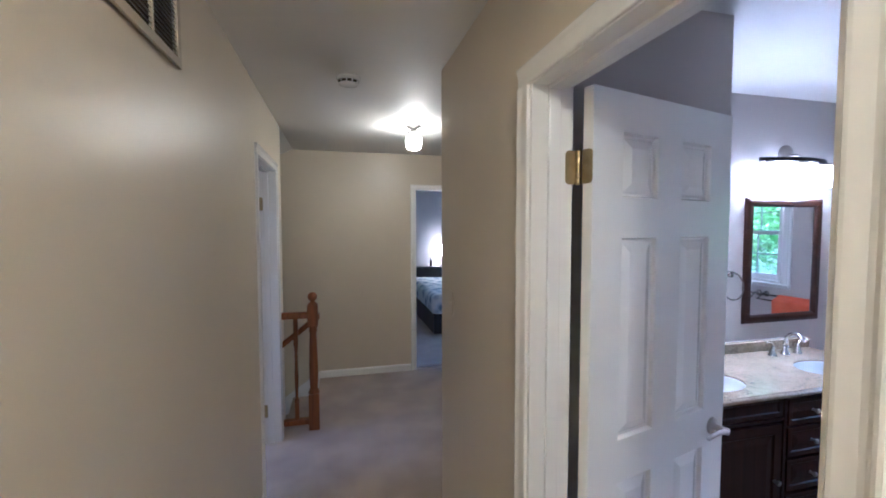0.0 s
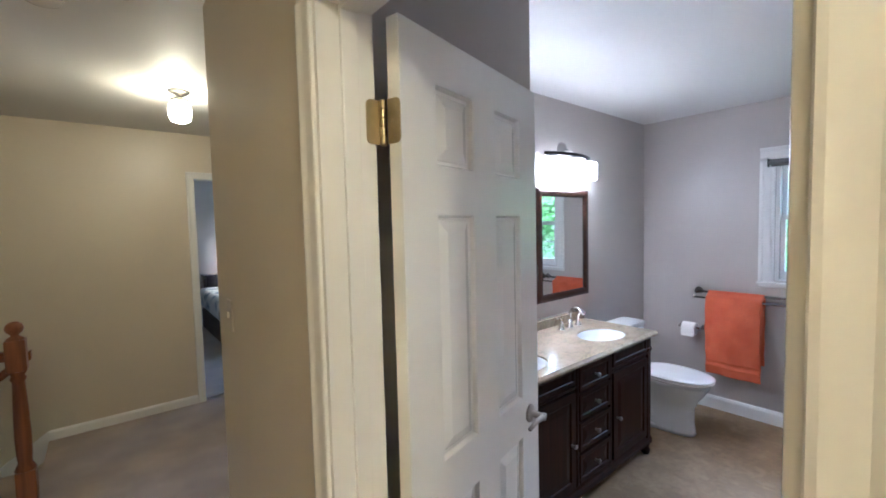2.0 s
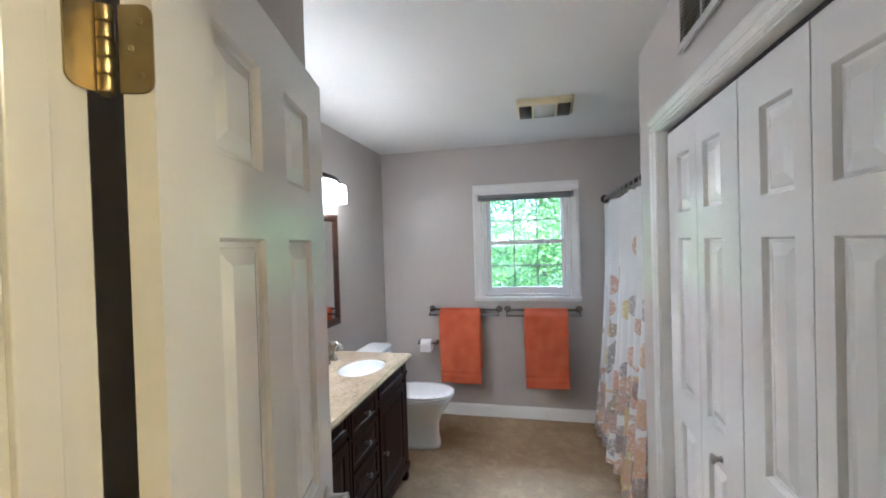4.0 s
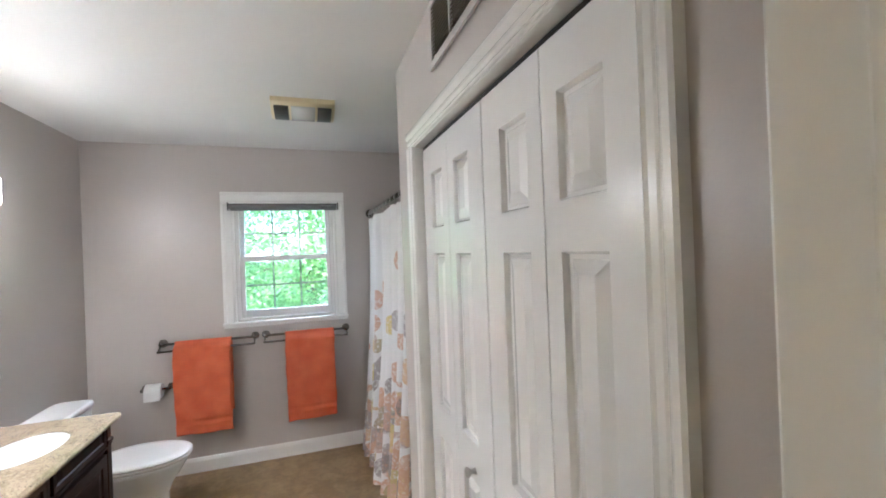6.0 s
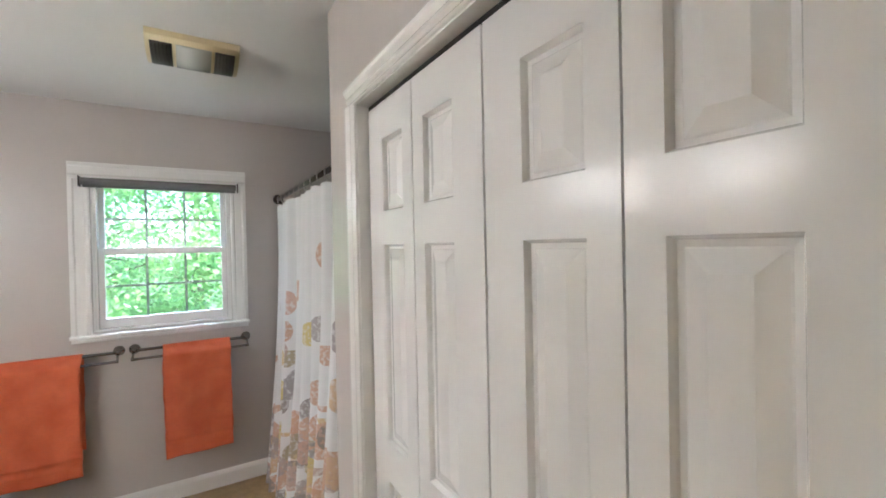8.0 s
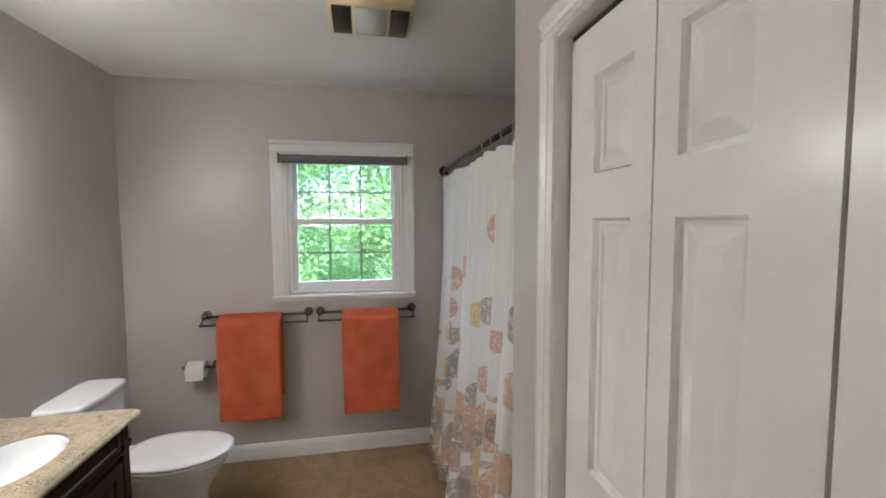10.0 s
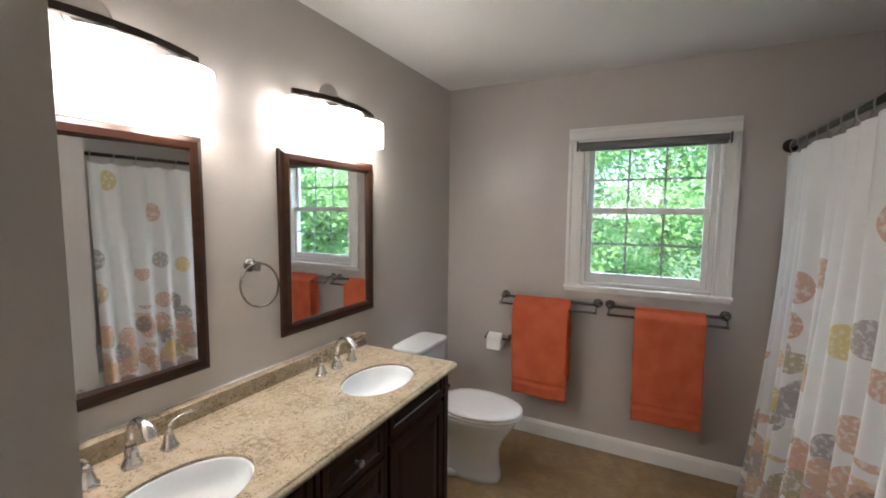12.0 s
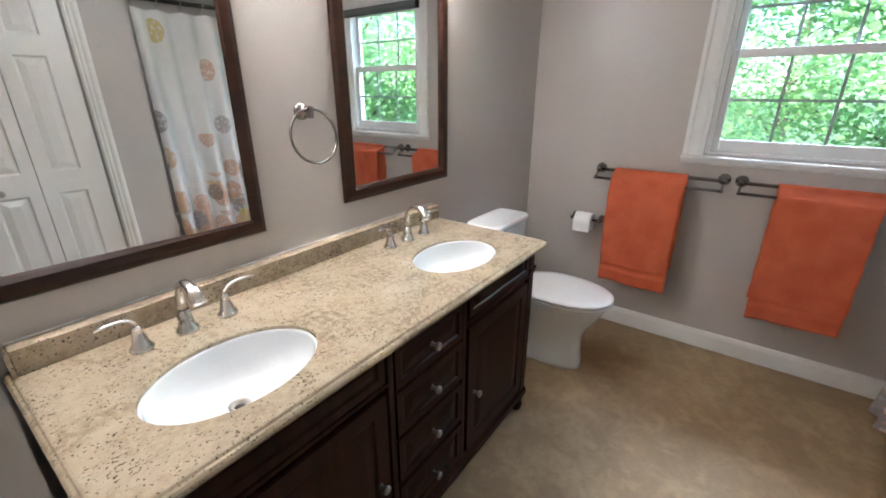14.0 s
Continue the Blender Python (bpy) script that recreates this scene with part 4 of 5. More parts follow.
def basin(cx):
    s = thing("sink_basin", (cx, SY, VT - 0.17), "white oval undermount porcelain sink basin", "sink", "vanity sinks")
    prof = [(0.998, -0.009), (0.975, -0.0095), (0.965, -0.016), (0.93, -0.045), (0.85, -0.075), (0.68, -0.100), (0.42, -0.114), (0.16, -0.119), (0.11, -0.120)]
    b = bmesh.new()
    n = 48
    rows = []
    for off in (0, 1):
        pr = prof if not off else [(min(k + 0.03, 0.998), z - 0.012) for k, z in prof[::-1]]
        for k, z in pr:
            sh = 0.03 * (1 - min(k, 1))
            rows.append([b.verts.new((cx + SA * k * math.cos(2 * math.pi * i / n), SY + sh + SB * k * math.sin(2 * math.pi * i / n), VT + z)) for i in range(n)])
    for lo, hi in zip(rows, rows[1:] + rows[:1]):
        for i in range(n):
            b.faces.new((lo[i], lo[(i + 1) % n], hi[(i + 1) % n], hi[i])).smooth = True
    part("bowl", b, M_PORC, s)
    b = lathe([(0.023, -0.127), (0.025, -0.1185), (0.022, -0.1165), (0.014, -0.119), (0.014, -0.129), (0, -0.129)], pose(cx, SY + 0.027, VT), 20)
    part("drain", b, M_NICKEL, s, "brushed nickel drain ring")
    b = lathe([(0, -0.1285), (0.0125, -0.1285), (0.0125, -0.125), (0, -0.122)], pose(cx, SY + 0.027, VT), 16)
    part("stopper", b, M_DARK, s, "dark drain stopper")
    return s


basin(S1), basin(S2)


def faucet(cx):
    f = thing("faucet", (cx, 1.772, VT), "brushed nickel widespread faucet with arched spout and two levers", "faucet", "vanity faucets")
    y = 1.772
    b = lathe([(0, 0), (0.026, 0), (0.027, 0.004), (0.025, 0.008), (0.022, 0.010), (0.022, 0.015), (0.019, 0.018), (0.0165, 0.035), (0.0145, 0.06), (0, 0.06)], pose(cx, y, VT), 24)
    pts = [(cx, y, VT + 0.05)]
    for k in range(11):
        a = radians(180 - 16 * k)
        pts.append((cx, y - 0.056 - 0.056 * math.cos(a), VT + 0.088 + 0.056 * math.sin(a)))
    arc = tube(pts, 0.012, 14, taper=[0.0135, 0.0122, 0.0116, 0.0110, 0.0105, 0.0102, 0.0102, 0.0104, 0.0108, 0.0112, 0.0116, 0.0120])
    for v in arc.verts:
        along = min(1.0, max(0.0, (y - 0.02 - v.co.y) / 0.09))
        v.co.x = cx + (v.co.x - cx) * (1 + 0.55 * along)
    joined(b, arc)
    part("spout", b, M_CHROME, f)
    for s in (-1, 1):
        x = cx + 0.102 * s
        b = lathe([(0, 0), (0.025, 0), (0.026, 0.004), (0.024, 0.008), (0.0205, 0.010), (0.0205, 0.014), (0.0185, 0.017), (0.0120, 0.044), (0.0105, 0.050), (0.0118, 0.053), (0.0105, 0.058), (0.006, 0.062), (0, 0.063)], pose(x, y, VT), 20)
        tube([(x, y, VT + 0.058), (x + 0.002 * s, y - 0.001, VT + 0.072), (x + 0.012 * s, y - 0.004, VT + 0.083), (x + 0.032 * s, y - 0.009, VT + 0.090), (x + 0.056 * s, y - 0.014, VT + 0.092), (x + 0.078 * s, y - 0.018, VT + 0.090)], 0.005, 10, b, taper=[0.0062, 0.0055, 0.0050, 0.0047, 0.0044, 0.0036])
        part("handle", b, M_CHROME, f, "brushed nickel lever handle")
    return f


faucet(1.806), faucet(2.650)


def wall_mirror(x0, x1, z0, z1, skew=0.0):
    m = thing("wall_mirror", ((x0 + x1) / 2, VY, z0), "wall mirror with a dark brown wooden frame above the sink", "mirror", "vanity mirrors")
    w, d = 0.056, 0.026
    yb = VY - 0.001
    prof = [(0, 0), (0.012, 0), (0.020, 0.006), (d, 0.020), (d, w - 0.014), (0.017, w - 0.004), (0.009, w), (0, w)]
    sides = (((x0, z0), (x1, z0), (0, 1), (1, 0)), ((x0, z1), (x1, z1), (0, -1), (1, 0)), ((x0, z0), (x0, z1), (1, 0), (0, 1)), ((x1, z0), (x1, z1), (-1, 0), (0, 1)))
    for (ax, az), (bx, bz), inward, along in sides:
        b = bmesh.new()
        rows = []
        for end, (px, pz) in ((1, (ax, az)), (-1, (bx, bz))):
            rows.append([b.verts.new((px + inward[0] * u + along[0] * u * end, yb - o, pz + inward[1] * u + along[1] * u * end)) for o, u in prof])
        k = len(prof)
        for i in range(k):
            b.faces.new((rows[0][i], rows[0][(i + 1) % k], rows[1][(i + 1) % k], rows[1][i]))
        part("frame_rail", b, M_FRAME, m)
    b = box(x0 + w - 0.006, x1 - w + 0.006, yb - 0.008, yb - 0.002, z0 + w - 0.006, z1 - w + 0.006)
    pivot = (x0 + w - 0.006, yb - 0.002, 0)
    b.transform(Matrix.Translation(pivot) @ pose(0, 0, 0, 0, 0, skew) @ Matrix.Translation((-pivot[0], -pivot[1], 0)))
    part("mirror_glass", b, M_MIRROR, m, "clear silvered mirror glass")


wall_mirror(1.487, 2.126, 0.981, 1.794, -1.6)
wall_mirror(2.453, 3.092, 1.002, 1.808)


def vanity_light(cx, zb):
    L = thing("vanity_light", (cx, VY, 2.0), "lit three-shade vanity wall light with a bowed dark bar", "wall light", "vanity lights")
    b = lathe([(0, 0), (0.062, 0), (0.060, 0.010), (0.045, 0.020), (0.02, 0.026), (0, 0.027)], pose(cx, VY - 0.0005, zb + 0.045, 90, 0, 0), 24)
    part("canopy", b, M_NICKEL, L, "satin nickel wall canopy")
    b = tube([(cx, VY - 0.02, zb + 0.04), (cx, VY - 0.06, zb + 0.035), (cx, VY - 0.105, zb + 0.012)], 0.008, 10)
    part("arm", b, M_NICKEL, L)
    n = 16
    b = bmesh.new()
    rows = []
    for i in range(n + 1):
        u = i / n * 2 - 1
        x, y = cx + 0.275 * u, VY - 0.055 - 0.065 * (1 - u * u)
        rows.append([b.verts.new((x, y + dy, zb + dz)) for dy, dz in ((-0.007, -0.011), (0.007, -0.011), (0.007, 0.011), (-0.007, 0.011))])
    for lo, hi in zip(rows, rows[1:]):
        for i in range(4):
            b.faces.new((lo[i], lo[(i + 1) % 4], hi[(i + 1) % 4], hi[i]))
    b.faces.new(rows[0]), b.faces.new(rows[-1])
    part("bar", b, M_BRONZE, L, "bowed dark bronze bar")
    for s in (-1, 0, 1):
        x, y = cx + 0.222 * s, VY - (0.072 if s else 0.112)
        b = lathe([(0, 0), (0.018, 0), (0.020, -0.012), (0.016, -0.026), (0, -0.026)], pose(x, y, zb - 0.009), 16)
        part("socket_cup", b, M_NICKEL, L)
        b = lathe([(0, -0.0255), (0.075, -0.0255), (0.089, -0.028), (0.089, -0.031), (0, -0.031)], pose(x, y, zb), 32, sy=0.62)
        part("shade_holder", b, M_NICKEL, L, "satin nickel shade holder")
        prof = [(0.55, -0.0312), (0.9, -0.033), (0.985, -0.038), (1.0, -0.046), (1.0, -0.150), (0.985, -0.158), (0.96, -0.159), (0.93, -0.150), (0.93, -0.046), (0.85, -0.040), (0.55, -0.038), (0.2, -0.034)]
        b = lathe([(r * 0.092, z) for r, z in prof], pose(x, y, zb), 32, sy=0.62)
        part("glass_shade", b, M_GLOW, L, "glowing opal glass shade")
        b = lathe([(0, -0.12), (0.02, -0.112), (0.028, -0.09), (0.022, -0.062), (0.012, -0.036), (0, -0.034)], pose(x, y, zb), 12)
        part("bulb", b, M_BULB, L, "lit bulb")


vanity_light(1.824, 2.033), vanity_light(2.770, 2.043)

ring = thing("towel_ring", (2.311, VY, 1.31), "satin nickel towel ring on the wall", "towel ring")
b = lathe([(0, 0), (0.027, 0), (0.027, 0.005), (0.020, 0.011), (0.011, 0.014), (0.010, 0.040), (0, 0.042)], pose(2.311, VY, 1.332, 90, 0, 0), 20)
part("post", b, M_BARMETAL, ring)
part("ring_clip", box(2.302, 2.320, VY - 0.056, VY - 0.036, 1.312, 1.350, 0.003), M_BARMETAL, ring)
part("ring", tube([(2.311 + 0.086 * math.sin(2 * math.pi * k / 40), VY - 0.046 - 0.012 * (1 - math.cos(2 * math.pi * k / 40)), 1.258 + 0.083 * math.cos(2 * math.pi * k / 40)) for k in range(40)], 0.0045, 10, closed=True), M_BARMETAL, ring)

# ---- toilet ----
TX = 3.455
toilet = thing("toilet", (TX, 1.55, FZ), "white porcelain two-piece toilet with closed lid", "toilet")


def loft(rows, bm=None, cap=True):
    b = bm or bmesh.new()
    vs = [[b.verts.new(p) for p in r] for r in rows]
    n = len(vs[0])
    for lo, hi in zip(vs, vs[1:]):
        for i in range(n):
            b.faces.new((lo[i], lo[(i + 1) % n], hi[(i + 1) % n], hi[i])).smooth = True
    if cap:
        b.faces.new(vs[0][::-1]), b.faces.new(vs[-1])
    return b


def egg(cx, y_back, y_front, half, z, n=40, square=2.3):
    """An oval outline, blunter at the back, long towards -y."""
    cy = y_back - (y_back - y_front) * 0.45
    pts = []
    for i in range(n):
        a = 2 * math.pi * i / n
        c, s = math.cos(a), math.sin(a)
        e = 2 / square
        x = half * math.copysign(abs(c) ** e, c)
        ry = (y_back - cy) if s > 0 else (cy - y_front)
        pts.append((cx + x, cy + ry * math.copysign(abs(s) ** (e if s > 0 else 1.0), s), z))
    return pts


b = loft([egg(TX, 1.62, 1.243, 0.092, FZ, square=3), egg(TX, 1.62, 1.247, 0.089, FZ + 0.025, square=3), egg(TX, 1.61, 1.256, 0.082, FZ + 0.09, square=3), egg(TX, 1.61, 1.256, 0.082, FZ + 0.19, square=2.8),
          egg(TX, 1.62, 1.232, 0.104, FZ + 0.25), egg(TX, 1.64, 1.190, 0.148, FZ + 0.31), egg(TX, 1.66, 1.152, 0.178, FZ + 0.375), egg(TX, 1.66, 1.145, 0.182, FZ + 0.395), egg(TX, 1.66, 1.15, 0.178, FZ + 0.402)])
part("bowl", b, M_PORC, toilet)
b = loft([egg(TX, 1.74, 1.50, 0.10, FZ, square=4), egg(TX, 1.74, 1.50, 0.10, FZ + 0.05, square=4), egg(TX, 1.80, 1.50, 0.085, FZ + 0.12, square=4), egg(TX, 1.87, 1.50, 0.11, FZ + 0.30, square=4), egg(TX, 1.88, 1.50, 0.15, FZ + 0.398, square=4)])
part("trapway", b, M_PORC, toilet)
part("foot_flange", loft([egg(TX, 1.76, 1.46, 0.118, FZ, square=4), egg(TX, 1.755, 1.465, 0.114, FZ + 0.030, square=4), egg(TX, 1.74, 1.48, 0.095, FZ + 0.035, square=4)]), M_PORC, toilet)
b = loft([egg(TX, 1.635, 1.135, 0.186, FZ + 0.4035), egg(TX, 1.637, 1.128, 0.190, FZ + 0.409), egg(TX, 1.637, 1.128, 0.190, FZ + 0.417), egg(TX, 1.635, 1.135, 0.186, FZ + 0.4205)])
part("seat", b, M_SEAT, toilet)
b = loft([egg(TX, 1.637, 1.135, 0.187, FZ + 0.4235), egg(TX, 1.637, 1.126, 0.191, FZ + 0.429), egg(TX, 1.637, 1.128, 0.190, FZ + 0.436), egg(TX, 1.63, 1.145, 0.180, FZ + 0.442), egg(TX, 1.60, 1.19, 0.14, FZ + 0.4455)])
part("lid", b, M_SEAT, toilet)
for s in (-1, 1):
    part("seat_hinge", box(TX + 0.075 * s - 0.02, TX + 0.075 * s + 0.02, 1.625, 1.66, FZ + 0.402, FZ + 0.436, 0.008), M_SEAT, toilet)
    part("bolt_cap", lathe([(0.016, 0), (0.016, 0.008), (0.010, 0.018), (0, 0.021)], pose(TX + 0.100 * s, 1.58, FZ + 0.028), 14), M_PORC, toilet)


def rounded(cx, y0, y1, half, z, n=48, square=6.0):
    """A rounded rectangle in plan."""
    cy, hy, e = (y0 + y1) / 2, (y1 - y0) / 2, 2 / square
    ring = []
    for i in range(n):
        c, s = math.cos(2 * math.pi * i / n), math.sin(2 * math.pi * i / n)
        ring.append((cx + half * math.copysign(abs(c) ** e, c), cy + hy * math.copysign(abs(s) ** e, s), z))
    return ring


part("tank", loft([rounded(TX, 1.712, 1.894, 0.155, FZ + 0.388), rounded(TX, 1.704, 1.898, 0.168, FZ + 0.40), rounded(TX, 1.700, 1.898, 0.176, FZ + 0.44), rounded(TX, 1.692, 1.898, 0.190, FZ + 0.727)]), M_PORC, toilet)
part("tank_lid", loft([rounded(TX, 1.692, 1.900, 0.196, FZ + 0.7275), rounded(TX, 1.686, 1.904, 0.202, FZ + 0.733), rounded(TX, 1.686, 1.904, 0.202, FZ + 0.752), rounded(TX, 1.690, 1.902, 0.198, FZ + 0.760), rounded(TX, 1.702, 1.894, 0.186, FZ + 0.764)]), M_PORC, toilet)
b = lathe([(0, 0), (0.012, 0), (0.012, 0.01), (0, 0.012)], pose(TX - 0.13, 1.688, FZ + 0.67, 90, 0, 0), 14)
tube([(TX - 0.13, 1.674, FZ + 0.67), (TX - 0.09, 1.668, FZ + 0.668), (TX - 0.06, 1.668, FZ + 0.662)], 0.006, 8, b)
part("flush_lever", b, M_CHROME, toilet, "chrome flush lever")

# ---- towel bars, towels, paper ----
BZ = 0.961


def towel_bar(y0, y1):
    t = thing("double_towel_bar", (WX, (y0 + y1) / 2, BZ), "satin nickel double towel bar on the wall", "towel bar", "towel bars")
    for y, s in ((y0, 1), (y1, -1)):
        b = lathe([(0, 0), (0.029, 0), (0.030, 0.005), (0.024, 0.010), (0.020, 0.016), (0.012, 0.020), (0.011, 0.052), (0.015, 0.056), (0.015, 0.066), (0, 0.070)], pose(WX, y, BZ, 0, -90, 0), 20)
        tube([(WX - 0.055, y + 0.002 * s, BZ), (WX - 0.085, y - 0.001 * s, BZ - 0.020), (WX - 0.115, y - 0.002 * s, BZ - 0.040)], 0.006, 10, b)
        lathe([(0, -0.010), (0.008, -0.009), (0.009, 0), (0.008, 0.009), (0, 0.010)], pose(WX - 0.118, y, BZ - 0.042, 90, 0, 0), 12, b)
        part("bracket", b, M_BARMETAL, t)
    part("upper_bar", tube([(WX - 0.058, y0, BZ), (WX - 0.058, y1, BZ)], 0.0095, 14), M_BARMETAL, t)
    part("lower_bar", tube([(WX - 0.118, y0, BZ - 0.042), (WX - 0.118, y1, BZ - 0.042)], 0.0075, 14), M_BARMETAL, t)


towel_bar(0.111, 0.732), towel_bar(0.808, 1.437)


def towel(y0, y1, front_z, back_z, seed):
    """A folded bath towel hung over the upper bar, falling in front of the lower one."""
    rng = random.Random(seed)
    b = bmesh.new()
    xb = WX - 0.058
    path = []
    for k in range(13):
        path.append((xb + 0.020 + 0.004 * math.sin(k), back_z + (BZ - back_z) * k / 12, 0))
    for k in range(1, 8):
        a = math.pi * k / 8
        path.append((xb + 0.020 * math.cos(a), BZ + 0.017 * math.sin(a), 0))
    nf = 64
    for k in range(nf + 1):
        f = k / nf
        z = BZ - (BZ - front_z) * f
        x = xb - 0.020 - 0.068 * min(1, f / 0.05) ** 0.8 - 0.006 * math.sin(3 * f)
        path.append((x, z, f))
    ny = 26
    grid = []
    wob = [rng.uniform(-1, 1) for _ in range(6)]
    for j in range(ny + 1):
        u = j / ny
        col = []
        for x, z, f in path:
            y = y0 + (y1 - y0) * u
            y += f * (0.010 * wob[0] * (u - 0.5) + 0.006 * math.sin(5 * f + wob[1])) + 0.002 * math.sin(40 * z + wob[2])
            dx = 0.007 * f * math.sin(u * 7 + wob[3] * 3 + 2 * f) + 0.002 * math.sin(u * 23 + z * 9)
            dz = f * f * (0.012 * wob[4] * (u - 0.5) + 0.003 * math.sin(9 * u))
            band = 0.007 if 0.84 < f < 0.885 else (-0.003 if 0.885 <= f < 0.91 or 0.815 < f <= 0.84 else 0)
            col.append(b.verts.new((x + dx + band, y, z + dz)))
        grid.append(col)
    for c0, c1 in zip(grid, grid[1:]):
        for i in range(len(path) - 1):
            b.faces.new((c0[i], c0[i + 1], c1[i + 1], c1[i])).smooth = True
    bmesh.ops.recalc_face_normals(b, faces=b.faces[:])
    bmesh.ops.solidify(b, geom=b.faces[:], thickness=0.012)
    for f in b.faces:
        f.smooth = True
    ob = part("bath_towel", b, M_TOWEL)
    return tagged(ob, "folded coral orange terry towel hanging over the bar", "towel", "hanging towels")


towel(0.968, 1.343, 0.305, 0.42, 3)
towel(0.212, 0.584, 0.293, 0.36, 8)

tp = thing("toilet_paper_holder", (WX, 1.41, 0.643), "satin nickel paper holder with a part-used white roll", "paper holder")
for y in (1.395, 1.560):
    b = lathe([(0, 0), (0.022, 0), (0.023, 0.004), (0.016, 0.010), (0.009, 0.014), (0.009, 0.062), (0, 0.064)], pose(WX, y, 0.643, 0, -90, 0), 18)
    lathe([(0, -0.014), (0.011, -0.012), (0.013, 0), (0.011, 0.012), (0, 0.014)], pose(WX - 0.066, y, 0.643, 90, 0, 0), 14, b)
    part("post", b, M_BARMETAL, tp)
part("spindle", tube([(WX - 0.066, 1.408, 0.643), (WX - 0.066, 1.548, 0.643)], 0.008, 12), M_BARMETAL, tp)
b = lathe([(0.020, -0.052), (0.050, -0.052), (0.052, -0.050), (0.052, 0.050), (0.050, 0.052), (0.020, 0.052), (0.020, -0.052)], pose(WX - 0.066, 1.487, 0.633, 90, 0, 0), 32)
part("paper_roll", b, M_PAPER, tp, "white toilet paper roll")
part("loose_sheet", box(WX - 0.1185, WX - 0.1175, 1.436, 1.538, 0.573, 0.633), M_PAPER, tp, "hanging end of toilet paper")

# ---- ceiling fan light ----
fan = thing("exhaust_fan_light", (3.05, 0.385, CZ), "yellowed plastic exhaust fan with a light lens and dark side grilles", "exhaust fan")


def fan_shell(y0, y1, z_off, x0=2.890, x1=3.170):
    """A strip of the fan's bowed cover between x0 and x1, hanging z_off below the cover itself."""
    b = bmesh.new()
    n = 14
    rows = []
    for i in range(n + 1):
        x = x0 + (x1 - x0) * i / n
        u = (x - 3.03) / 0.14
        z = CZ - 0.026 - 0.046 * max(0, 1 - u * u) ** 0.8 - z_off
        rows.append([b.verts.new((x, y, zz)) for y, zz in ((y0, CZ - 0.001), (y0, z), (y1, z), (y1, CZ - 0.001))])
    for lo, hi in zip(rows, rows[1:]):
        for k in range(4):
            b.faces.new((lo[k], lo[(k + 1) % 4], hi[(k + 1) % 4], hi[k])).smooth = k == 1
    b.faces.new(rows[0]), b.faces.new(rows[-1])
    return b


part("housing", fan_shell(0.218, 0.560, 0.0), M_FAN, fan)
part("lens", fan_shell(0.325, 0.455, 0.003, 2.91, 3.15), M_LENS, fan, "clear prismatic light lens")
for y0, y1 in ((0.235, 0.312), (0.468, 0.545)):
    part("grille_well", fan_shell(y0, y1, 0.0015, 2.91, 3.15), M_DARK, fan, "dark fan grille")
    for k in range(6):
        y = y0 + (k + 0.5) * (y1 - y0) / 6
        part("slat", fan_shell(y - 0.0015, y + 0.0015, 0.0025, 2.91, 3.15), M_BRONZE, fan)

# ---- shower ----
RY, RZ = -0.126, 1.916
tub = thing("bathtub", ((CEND + WX) / 2, -0.55, FZ), "white enamel alcove bathtub behind the curtain", "bathtub")
tb = slab_with_holes("y", -0.25, -0.17, CEND + 0.004, WX - 0.004, FZ, 0.40)
part("apron", tb, M_TUB, tub)
tb = box(CEND + 0.004, WX - 0.004, -0.946, -0.86, FZ, 0.40)
box(CEND + 0.004, CEND + 0.09, -0.86, -0.25, FZ, 0.40, bm=tb)
box(WX - 0.09, WX - 0.004, -0.86, -0.25, FZ, 0.40, bm=tb)
box(CEND + 0.09, WX - 0.09, -0.86, -0.25, FZ, 0.06, bm=tb)
part("basin", tb, M_TUB, tub)
tagged(part("shower_surround", box(CEND + 0.001, WX - 0.001, -0.949, -0.941, 0.402, 1.98), M_SURROUND), "pale shower wall panel", "wall panel", "", "structure")
rod = thing("shower_rod", ((CEND + WX) / 2, RY, RZ), "dark bronze shower curtain rod", "curtain rod")
part("rod", tube([(CEND, RY, RZ), (WX, RY, RZ)], 0.013, 14), M_BRONZE, rod)
for x, a in ((CEND, 90), (WX, -90)):
    part("flange", lathe([(0, 0), (0.036, 0), (0.036, 0.006), (0.022, 0.022), (0.014, 0.026), (0, 0.026)], pose(x, RY, RZ, 0, a, 0), 20), M_BRONZE, rod)
for k in range(12):
    x = CEND + 0.05 + (WX - CEND - 0.13) * k / 11
    part("curtain_ring", tube([(x + 0.004 * math.sin(2 * math.pi * i / 20), RY + 0.020 * math.cos(2 * math.pi * i / 20), RZ - 0.012 + 0.033 * math.sin(2 * math.pi * i / 20)) for i in range(20)], 0.003, 8, closed=True), M_NICKEL, rod, "metal curtain ring")


